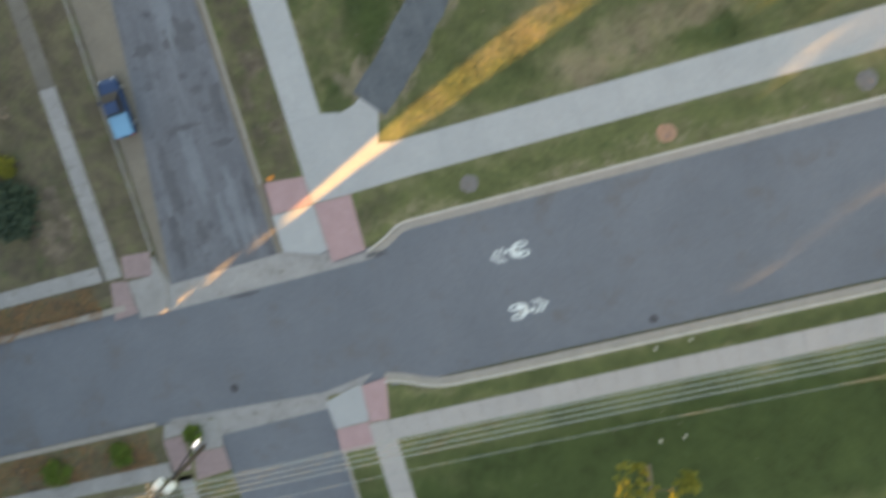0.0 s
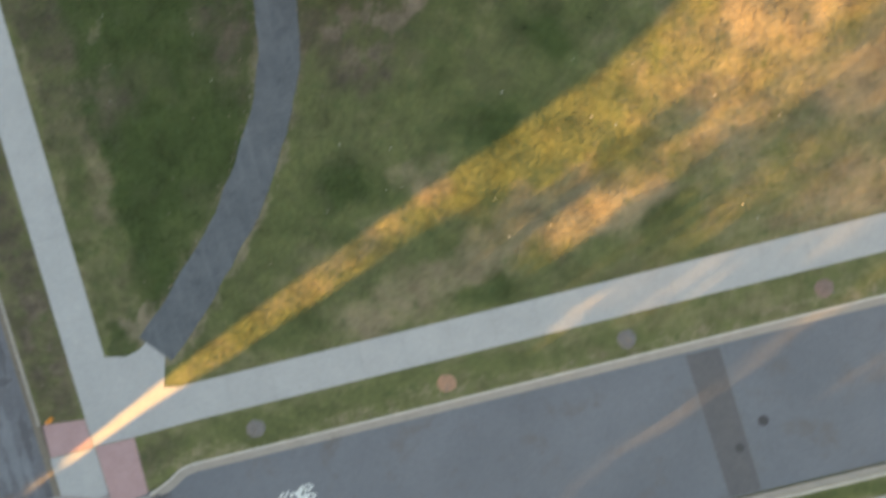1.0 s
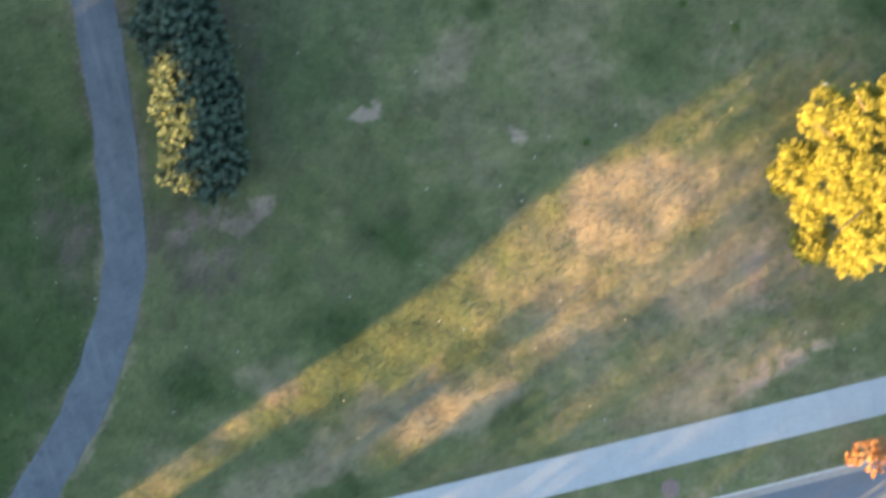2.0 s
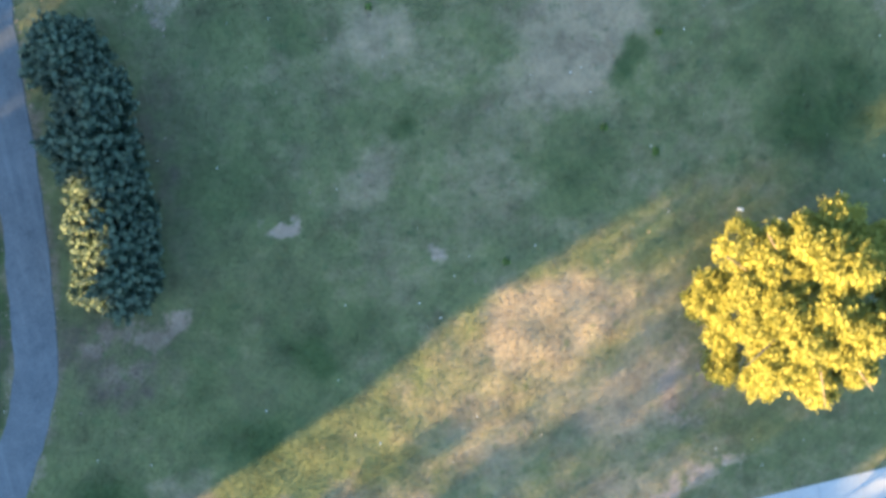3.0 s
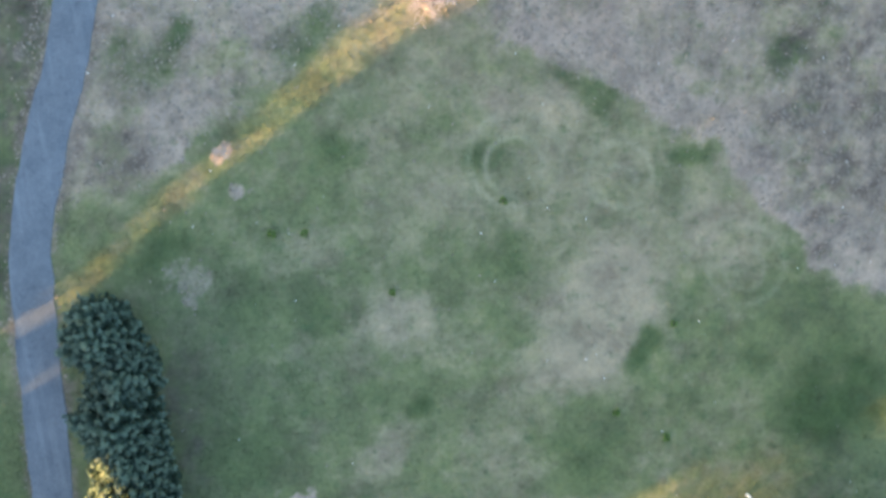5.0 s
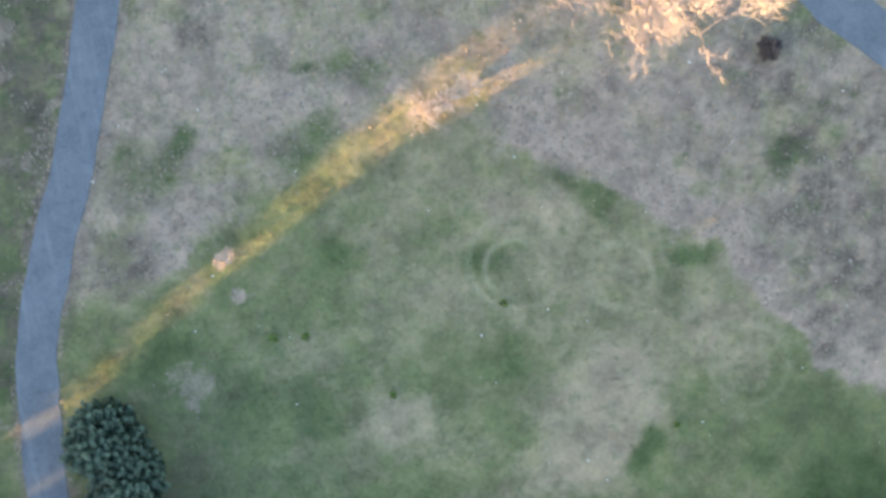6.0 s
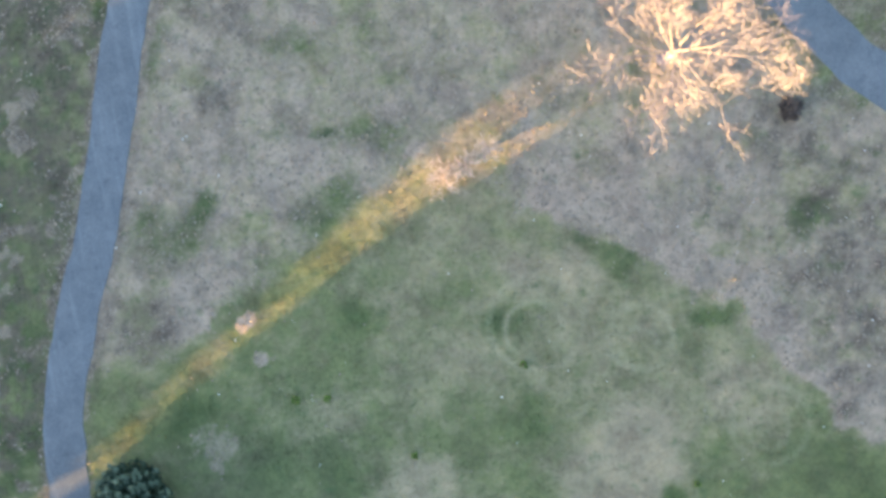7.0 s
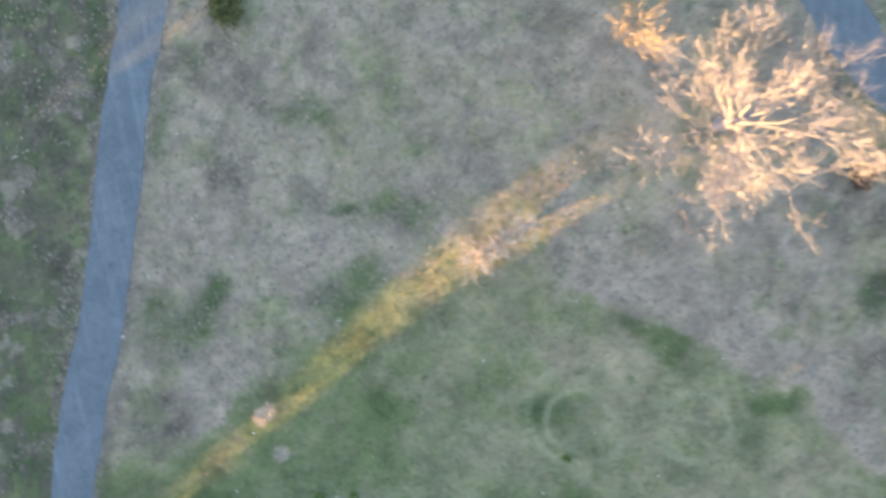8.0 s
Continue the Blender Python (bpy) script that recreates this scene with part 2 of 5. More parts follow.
M_CHROME = plain("bright_trim", (0.6, 0.62, 0.64), 0.25, 0.9)
M_TAIL = plain("red_tail_lens", (0.45, 0.03, 0.02), 0.3)
M_HYDRANT = plain("orange_hydrant_paint", (0.6, 0.22, 0.04), 0.5)
M_LEAFDARK = foliage("shade_screen_leaves", (0.02, 0.045, 0.015), (0.06, 0.10, 0.03), 0.0)
m, n, l, b = tree_of("lit_lamp_lens", 0.3)
b.inputs["Base Color"].default_value = (0.9, 0.95, 1, 1)
b.inputs["Emission Color"].default_value = (0.9, 0.97, 1, 1)
b.inputs["Emission Strength"].default_value = 0.12
M_LENS = m


# ---------------------------------------------------------------- helpers of this scene
def thing(name, label, category, group="", at=(0, 0, 0), kind=""):
    ob = new(name)
    ob.matrix_world = pose(*at)
    ob.empty_display_size = 0.3
    return tagged(ob, label, category, group, kind)


def mesh_of(name, bm, material):
    me = bpy.data.meshes.new(name)
    bm.to_mesh(me)
    bm.free()
    me.materials.append(material)
    return me


def part(name, bm, material, parent, label=""):
    ob = new(name, mesh_of(name, bm, material))
    ob.parent = parent
    return tagged(ob, label)


def raw(name, verts, faces, material, parent=None, label=""):
    me = bpy.data.meshes.new(name)
    me.from_pydata([tuple(map(float, v)) for v in verts], [], [tuple(map(int, f)) for f in faces])
    me.materials.append(material)
    ob = new(name, me)
    if parent:
        ob.parent = parent
    return tagged(ob, label)


def box(bm, x0, x1, y0, y1, z0, z1, bevel=0.0):
    r = bmesh.ops.create_cube(bm, size=1, matrix=Matrix.LocRotScale(((x0 + x1) / 2, (y0 + y1) / 2, (z0 + z1) / 2), None, (x1 - x0, y1 - y0, z1 - z0)))
    if bevel:
        es = list({e for v in r["verts"] for e in v.link_edges})
        bmesh.ops.bevel(bm, geom=es, offset=bevel, segments=2, affect="EDGES")


def slab(bm, pts, z0, z1):
    """A flat plate with the outline pts (anticlockwise)."""
    top = [bm.verts.new((x, y, z1)) for x, y in pts]
    low = [bm.verts.new((x, y, z0)) for x, y in pts]
    bm.faces.new(top)
    for i in range(len(pts)):
        j = (i + 1) % len(pts)
        bm.faces.new((top[j], top[i], low[i], low[j]))


def smooth_line(pts, step=0.6):
    """Catmull-Rom through pts."""
    p = [np.array(q, float) for q in pts]
    p = [2 * p[0] - p[1]] + p + [2 * p[-1] - p[-2]]
    out = []
    for i in range(1, len(p) - 2):
        k = max(1, int(np.linalg.norm(p[i + 1] - p[i]) / step))
        for t in np.arange(k) / k:
            out.append(0.5 * (2 * p[i] + (p[i + 1] - p[i - 1]) * t + (2 * p[i - 1] - 5 * p[i] + 4 * p[i + 1] - p[i + 2]) * t * t + (3 * p[i] - p[i - 1] - 3 * p[i + 1] + p[i + 2]) * t ** 3))
    out.append(p[-2])
    return np.array(out)


def ribbon(line, profile):
    """Sweeps a profile of (offset to the left, z) along a plan line. Returns vertices and faces."""
    d = np.gradient(line, axis=0)
    d /= np.linalg.norm(d, axis=1)[:, None]
    nrm = np.stack([-d[:, 1], d[:, 0]], 1)
    k = len(profile)
    v = [(line[i, 0] + nrm[i, 0] * o, line[i, 1] + nrm[i, 1] * o, z) for i in range(len(line)) for o, z in profile]
    f = [(i * k + j, i * k + j + 1, (i + 1) * k + j + 1, (i + 1) * k + j) for i in range(len(line) - 1) for j in range(k - 1)]
    return v, [tuple(reversed(q)) for q in f]


def tube(bm, pts, radii, sides=6):
    """A tapered limb along 3D points."""
    rings = []
    for i, (p, r) in enumerate(zip(pts, radii)):
        p = Vector(p)
        d = (Vector(pts[min(i + 1, len(pts) - 1)]) - Vector(pts[max(i - 1, 0)])).normalized()
        s = d.orthogonal().normalized()
        t = d.cross(s)
        rings.append([bm.verts.new(p + (s * math.cos(a) + t * math.sin(a)) * r) for a in [2 * math.pi * k / sides for k in range(sides)]])
    for a, c in zip(rings, rings[1:]):
        for k in range(sides):
            bm.faces.new((a[k], a[(k + 1) % sides], c[(k + 1) % sides], c[k]))
    bm.faces.new(list(reversed(rings[0])))
    bm.faces.new(rings[-1])


def leaf_cloud(name, centres, size, material, parent, rng, per=10, spread=0.45, label="", flat=0.0):
    """Many small leaf blades round the given centres, as one mesh."""
    c = np.repeat(np.asarray(centres, float), per, axis=0)
    k = len(c)
    c = c + rng.normal(0, spread, (k, 3))
    u = rng.normal(0, 1, (k, 3))
    u[:, 2] *= 1 - flat
    u /= np.linalg.norm(u, axis=1)[:, None]
    w = np.cross(u, rng.normal(0, 1, (k, 3)))
    w /= np.linalg.norm(w, axis=1)[:, None]
    s = size * rng.uniform(0.6, 1.35, (k, 1))
    v = np.stack([c - u * s, c + w * s * 0.55, c + u * s, c - w * s * 0.55], 1).reshape(-1, 3)
    me = bpy.data.meshes.new(name)
    me.from_pydata(v.tolist(), [], np.arange(4 * k).reshape(-1, 4).tolist())
    me.materials.append(material)
    ob = new(name, me)
    ob.parent = parent
    return tagged(ob, label)


# ---------------------------------------------------------------- plan
ROAD_N, ROAD_S = -0.55, -12.1        # asphalt edges of the main road
ST_W, ST_E = -24.6, -15.5            # asphalt of the side street
rng = np.random.default_rng(7)
TRAIL = smooth_line([(-5.2, 9.1), (-3.0, 10.9), (-0.4, 13.4), (2.3, 16.2), (5.8, 20.8), (8.4, 25.8), (9.5, 30.0), (10.2, 34.4), (10.8, 38.4), (11.2, 43.0), (11.6, 47.2), (12.4, 53.5), (14.6, 60.0), (17.0, 65.3), (19.6, 72.4), (21.8, 79.0), (23.7, 83.5), (27.5, 92.0), (33.0, 104.0), (40.0, 120.0)], 0.4)
LANE = smooth_line([(58.0, 93.0), (63.5, 82.0), (66.0, 76.3), (68.0, 72.3), (70.6, 68.9), (74.7, 64.7), (84.6, 55.0), (100.0, 44.0)], 0.4)


def dist_to(line, x, y):
    return np.min(np.hypot(x[..., None] - line[::2, 0], y[..., None] - line[::2, 1]), axis=-1)


def soft(v, a, b):
    t = np.clip((v - a) / (b - a), 0, 1)
    return t * t * (3 - 2 * t)


def blob(x, y, cx, cy, rx, ry, turn=0.0):
    c, s = math.cos(radians(turn)), math.sin(radians(turn))
    u, v = (x - cx) * c + (y - cy) * s, -(x - cx) * s + (y - cy) * c
    return 1 - soft(np.hypot(u / rx, v / ry), 0.35, 1.25)


def fbm(x, y, size, octaves=4, seed=0):
    """Fractal value noise between 0 and 1, with features about size metres across."""
    total, gain = np.zeros_like(x), 1.0
    weight = 0.0
    for k in range(octaves):
        u, v = x / size + 17.3 * k + 5.1 * seed, y / size - 9.7 * k + 3.3 * seed
        i, j = np.floor(u).astype(np.int64), np.floor(v).astype(np.int64)
        fu, fv = u - i, v - j
        fu, fv = fu * fu * (3 - 2 * fu), fv * fv * (3 - 2 * fv)

        def corner(a, b):
            h = (a * 374761393 + b * 668265263 + (seed * 31 + k) * 97531) & 0xFFFFFFFF
            h = ((h ^ (h >> 13)) * 1274126177) & 0xFFFFFFFF
            return ((h ^ (h >> 16)) & 0xFFFF) / 65535.0

        low = corner(i, j) * (1 - fu) + corner(i + 1, j) * fu
        high = corner(i, j + 1) * (1 - fu) + corner(i + 1, j + 1) * fu
        total += gain * (low * (1 - fv) + high * fv)
        weight += gain
        gain, size = gain * 0.55, size * 0.5
    return total / weight


# patches of the park: centre, half-axes, turn, strength
LUSH_STREET = [(0.7, 22.2, 3.2, 4.9, 59, 0.9), (11.7, 17.3, 2.3, 2.3, -15, 0.5), (22.2, 19.8, 4.4, 2.0, 10, 0.45), (19.2, 7.8, 2.7, 1.0, -2, 0.9), (33.1, 9.5, 2.1, 1.7, -15, 0.55), (5.0, 7.8, 2.7, 0.9, 11, 0.35), (30.2, 14.5, 2.2, 1.3, 16, 0.4), (9.2, 12.6, 2.3, 1.3, 25, 0.15), (-3.7, 18.8, 2.2, 5.2, -24, 0.8), (0.1, 36.5, 2.6, 4.0, -13, 0.9), (10.4, 17.8, 2.3, 3.0, -44, 0.6), (21.5, 19.2, 3.2, 2.3, 6, 0.7), (26.6, 23.7, 2.3, 1.9, -14, 0.5), (27.2, 17.5, 1.5, 1.1, -14, 0.5)]
LUSH_FIELD = [(53.1, 39.5, 1.2, 1.8, -10, 1), (37.0, 38.6, 1.1, 1.0, -10, 1), (44.1, 54.5, 1.6, 1.5, -9, 0.6), (34.0, 57.1, 1.6, 1.2, 20, 0.5), (44.6, 47.9, 1.9, 2.3, -10, 0.4), (30.0, 46.0, 2.2, 2.2, -10, 0.35), (66.8, 33.7, 5.0, 4.2, -10, 1.5), (65.9, 39.7, 4.8, 2.4, -29, 0.6), (48.1, 34.2, 3.8, 2.3, 10, 0.4), (20.6, 52.0, 2.7, 1.5, 20, 0.6), (61.0, 37.9, 1.6, 2.3, -11, 0.4), (28.1, 24.8, 4.1, 2.2, 3, 0.55), (47.5, 31.3, 3.4, 1.5, 8, 0.35), (25.9, 47.4, 2.1, 2.1, -11, 0.4)]
LUSH_ROUGH = [(22.3, 64.8, 3.4, 2.2, -10, 0.6), (24.8, 66.0, 1.4, 1.2, -10, 0.9), (33.8, 70.0, 1.0, 0.8, -10, 1.1), (37.3, 69.3, 2.6, 1.5, 0, 0.5), (32.8, 65.3, 2.7, 1.5, 20, 0.55), (15.2, 68.1, 0.9, 3.3, -20, 0.8), (20.6, 81.4, 1.4, 4.0, -20, 0.6), (23.4, 76.7, 0.7, 2.2, -20, 0.5), (65.8, 58.3, 2.2, 1.4, -10, 0.8), (52.2, 58.4, 3.3, 1.5, -40, 0.38), (58.7, 52.9, 1.6, 0.9, -40, 0.42), (33.9, 56.5, 2.2, 1.8, -10, 0.35), (10.9, 58.1, 1.7, 3.3, -15, 0.6), (32.6, 76.0, 2.2, 1.4, -10, 0.4)]
LUSH_OUTSIDE = [(-40, 27, 12, 9, 0, 0.5), (15, -21.5, 20, 4, 0, 0.5), (20, -13.85, 60, 0.9, 0, 0.6), (20, -22, 60, 5.5, 0, 1.5), (14, -25, 20, 4, 0, 1.0), (2, 1.8, 30, 1.2, 0, 0.25), (3.5, 40, 4, 9, 0, 0.5), (-4, 38, 6, 8, 0, 0.5), (70, 72, 6, 8, 0, 0.6)]
# first patch: a paler strip painted along the sunbeam to strengthen its light
DRY_AND_BEAM_STREET = [(9.0, 12.1, 7.0, 1.4, 22, 0.5), (-5.2, 22.1, 1.7, 5.0, 0, 0.6), (11.8, 8.1, 5.4, 1.7, -2, 0.7), (16.8, 16.4, 3.0, 2.1, 15, 0.4), (27.7, 10.7, 5.6, 2.2, 11, 0.5), (15.8, 9.6, 4.2, 1.5, 1, 0.4), (15.0, 16.3, 2.3, 1.9, -14, 0.4), (42.7, 23.0, 5.9, 2.6, 16, 0.5), (49.2, 15.4, 4.5, 2.6, 6, 0.5), (29.7, 10.6, 4.6, 1.9, 7, 0.4), (5.9, 22.2, 0.7, 3.4, -34, 0.4), (48, 9, 8, 2.5, 14, 0.5), (45, 17, 16, 8, 20, 0.35), (21.5, 11.3, 7, 2.4, 18, 0.8), (26.5, 13, 5, 2.4, 20, 0.5)]
DRY_FIELD = [(51.3, 44.3, 6.8, 3.4, 15, 0.42), (47.8, 39.6, 5.0, 3.0, 10, 0.48), (34.0, 35.1, 1.6, 3.5, -46, 0.5), (30.8, 50.3, 2.8, 2.2, -10, 0.35), (50.7, 41.9, 4.2, 5.7, -11, 0.45), (45.9, 22.5, 6.9, 3.4, 18, 0.5), (36.8, 44.6, 3.1, 2.3, -10, 0.5), (48.0, 57.7, 4.6, 2.3, -30, 0.35), (60.6, 46.3, 4.7, 2.7, -39, 0.35), (40.4, 41.8, 3.0, 2.3, -10, 0.3), (41, 33, 9, 5, 30, 0.2)]
BROWN_PARK = [(12.5, 28.9, 2.2, 2.2, -14, 0.6), (5.7, 30.4, 1.9, 1.9, -14, 0.6), (14.6, 24.2, 2.2, 1.9, -14, 0.5), (19.6, 58.8, 3.0, 2.7, -9, 0.8), (20.2, 40.5, 1.4, 5.2, -5, 0.75), (15.5, 56.4, 0.6, 4.3, -15, 0.6), (26.8, 73.0, 1.5, 1.2, -10, 0.9), (27.7, 79.8, 2.5, 2.2, -10, 0.8), (65.5, 63.8, 1.7, 1.0, -10, 0.8), (66.8, 55.0, 2.2, 1.5, -30, 0.5), (68.2, 48.9, 1.5, 1.8, -10, 0.8), (49.2, 79.0, 2.5, 1.4, -10, 0.6), (53.5, 14.3, 2.3, 3.4, -14, 0.45), (15.4, 78.5, 3.3, 7.3, -18, 0.75), (13.3, 68.0, 2.6, 4.0, -18, 0.6), (70, 54, 4, 8, 20, 0.5)]
BROWN_STREET = [(-38, 12, 16, 26, 0, 2.0), (-27, 14, 3.2, 20, 0, 2.0), (-37, -0.2, 12, 2.0, 0, 1.2), (-37, -13, 10, 1.8, 0, 0.95), (-35, -18, 12, 3, 0, 0.7), (-13.2, 12, 2.2, 10, 0, 0.8), (-13.2, 26, 2.2, 10, 0, 0.8), (-7.5, 1.5, 3, 1.2, 20, 0.6), (-30, 24, 16, 10, 0, 0.9)]
BARE_PARK = [(-4.0, 27.9, 1.7, 2.6, -14, 0.4), (37.5, 28.7, 0.9, 1.1, -13, 0.35), (26.9, 33.0, 1.7, 0.9, -13, 0.4), (23.0, 59.3, 2.0, 2.1, -9, 0.65), (22.3, 49.0, 1.9, 2.8, -10, 0.24), (26.6, 57.4, 0.7, 0.7, -9, 0.8), (27.4, 55.4, 1.0, 0.7, -10, 0.5), (27.8, 32.9, 1.5, 1.3, -11, 0.5), (52.4, 61.5, 2.4, 1.4, -25, 1), (22.8, 58.4, 2.2, 1.5, 10, 0.4), (40.4, 67.5, 0.9, 0.5, -10, 0.6), (68.2, 44.0, 2.0, 2.0, -29, 0.7)]
BARE_HEDGE = [(13.6, 28.4, 1.6, 1.1, 10, 0.6), (16.3, 27.6, 1.9, 1.3, -15, 0.75), (18.9, 28.3, 1.6, 1.2, 20, 0.6), (15.0, 25.6, 2.6, 1.2, 15, 0.3), (3.8, 30.7, 0.9, 1.4, 0, 0.7), (6.2, 30.4, 1.3, 1.5, 0, 0.6), (5.4, 28.4, 1.0, 1.4, 0, 0.45), (4.9, 25.6, 1.1, 2.2, 0, 0.3), (-3.3, 31.6, 0.7, 0.7, 0, 0.7)]
BROWN_HEDGE = [(14.2, 26.8, 5.6, 4.2, -10, 0.75), (5.4, 28.6, 2.4, 4.5, -10, 0.6), (-3.1, 26.7, 2.4, 2.6, 0, 0.5), (20.5, 33.0, 2.0, 5.0, 0, 0.4), (22.0, 43.0, 2.4, 6.0, 0, 0.35)]
BARE_STREET = [(-4.5, 11.7, 1.6, 1.1, 25, 0.6), (-6.8, 11, 2, 1.3, 20, 0.45), (-13.2, 12, 1.3, 5, 0, 0.35), (52, 8.8, 5, 1.2, 15, 0.4), (-32.5, 7.5, 2.6, 3.4, 0, 0.75), (53, 16, 3, 4, 20, 0.35)]


def patches(x, y, *lists):
    """The summed strength of patches, with ragged rims."""
    total = np.zeros_like(x)
    for cx, cy, rx, ry, turn, k in [p for group in lists for p in group]:
        near = np.hypot(x - cx, y - cy) < 1.3 * max(rx, ry)
        if near.any():
            total[near] += k * blob(x[near], y[near], cx, cy, rx, ry, turn)
    return total


def surface_masks(x, y):
    """How dry, lush, bare and brown the ground is at x, y."""
    n1, n2 = fbm(x, y, 2.6, 4, 1), fbm(x, y, 2.6, 4, 2)
    mottle, drift, spots = fbm(x, y, 2.2, 4, 3), fbm(x, y, 5.5, 5, 4), fbm(x, y, 0.9, 3, 5)
    x, y = x + 2.6 * (n1 - 0.5), y + 2.6 * (n2 - 0.5)
    # the rough north of the mown field: its edge runs from the trail over the shrubs to the lane
    edge = np.interp(x, [10, 16.5, 21.7, 26.2, 30.2, 33.8, 38.6, 43.4, 48.1, 50.8, 55.1, 59.2, 62.5, 64.9, 67.5, 71, 80], [55.5, 56.2, 56.6, 59.4, 61.9, 64.8, 65.5, 63.9, 61.9, 59.4, 56.7, 53.6, 49.5, 45.5, 42.3, 40.5, 37])
    rough = soft(y - edge, -1.5, 2.0) * soft(x, 10, 14)
    rough = np.maximum(rough, 0.6 * soft(y, 44, 52) * (1 - soft(x, 8, 13)))
    park = soft(y, 6, 9) * soft(x, -8.8, -8.4) * (1 - rough)
    dry = (0.30 + 0.5 * (mottle - 0.3)) * rough + park * (0.9 * (drift - 0.5) + 0.5 * (mottle - 0.5) - 0.02 + 0.3 * soft(y, 42, 52) * soft(x, 29, 40)) + patches(x, y, DRY_AND_BEAM_STREET, DRY_FIELD)
    bare = (0.46 + 0.75 * (mottle - 0.5) + 0.5 * (drift - 0.5)) * rough + patches(x, y, BARE_PARK, BARE_STREET, BARE_HEDGE) * (0.15 + 1.5 * soft(spots, 0.36, 0.62))
    lush = park * 0.3 * soft(0.5 * mottle + 0.5 * drift, 0.45, 0.7) + (0.8 * patches(x, y, LUSH_STREET, LUSH_FIELD, LUSH_OUTSIDE) + 1.15 * patches(x, y, LUSH_ROUGH)) * (0.25 + 0.9 * mottle + 0.6 * spots)
    lush = lush + 0.15 * rough * soft(drift, 0.55, 0.75)
    # the damper lawn towards the street, ranker west of the trail
    west = soft(np.interp(y, TRAIL[:, 1], TRAIL[:, 0]) - x, 0, 3)
    lush = lush + park * (1 - soft(y, 32, 46)) * (0.22 * (1 - soft(x, 24, 34)) + 0.75 * west) * (0.35 + 1.3 * mottle)
    brown = (0.75 * patches(x, y, BROWN_PARK, BROWN_HEDGE) + patches(x, y, BROWN_STREET)) * (0.15 + 1.9 * spots) + 0.55 * rough * soft(fbm(x, y, 1.3, 5, 6), 0.48, 0.72)
    brown = brown + 0.25 * park * soft(fbm(x, y, 2.2, 5, 7), 0.46, 0.72)
    # ranker, darker ground west of the trail and by the lane; a worn pale strip along the field's edge
    thicket = west * soft(y, 44, 52)
    bare = bare - 0.3 * thicket + 0.4 * soft(y - edge, 0, 1) * (1 - soft(y - edge, 2.5, 6)) * soft(x, 44, 50) * (0.2 + 1.6 * spots)
    bare = bare + 0.9 * thicket * soft(fbm(x, y, 1.6, 4, 8), 0.55, 0.66)
    brown = brown + thicket * (0.1 + 0.9 * soft(spots, 0.42, 0.55)) + 0.5 * rough * soft(x, 57, 66) * soft(spots, 0.35, 0.65)
    lush = lush + thicket * (0.25 + 0.6 * soft(mottle, 0.5, 0.62))
    # a drier mown strip beside the pavement of the side street
    strip = soft(-x, 4.6, 5.6) * soft(x, -8.9, -8.6) * soft(y, 10, 12)
    dry, lush, brown = dry + 0.3 * strip, lush * (1 - 0.65 * strip), brown + strip * soft(y, 18, 32) * (0.1 + 0.9 * spots)
    # worn edges beside the trail, dusty yards west of the side street
    if x.size:
        t = dist_to(TRAIL, x, y)
        bare = bare + 0.4 * (1 - soft(t, 1.4, 2.3))
        bare = bare + 0.2 * (1 - soft(np.abs(y - 0.7), 0.3, 0.9)) * (x > -9)
        brown = brown + 0.6 * (1 - soft(t, 1.4, 2.3)) * soft(y, 24, 30)
        dry = dry + 0.15 * soft(-x, 24.5, 27)
    return np.clip(dry, -0.4, 1.2), np.clip(lush, 0, 1.1), np.clip(bare, 0, 1.1), np.clip(brown, 0, 1)


# ---------------------------------------------------------------- ground
def relief(x, y):
    """Gentle unevenness of the park, fading out at the paved edges."""
    r = 0.014 * np.sin(0.9 * x + 1.3 * np.sin(0.31 * y)) * np.sin(0.7 * y + 0.8 * np.sin(0.43 * x))
    r = r + 0.010 * np.sin(2.1 * x - 0.7 * y + 2 * np.sin(0.5 * y)) + 0.010 * np.sin(1.7 * y + 1.1 * x)
    k = soft(y, 7, 12) * soft(dist_to(TRAIL, x, y), 1.8, 3.5) * soft(dist_to(LANE, x, y), 2.5, 5) * soft(x, -8, -4) * soft(-x, -110, -90) * soft(-y, -140, -110)
    return r * k


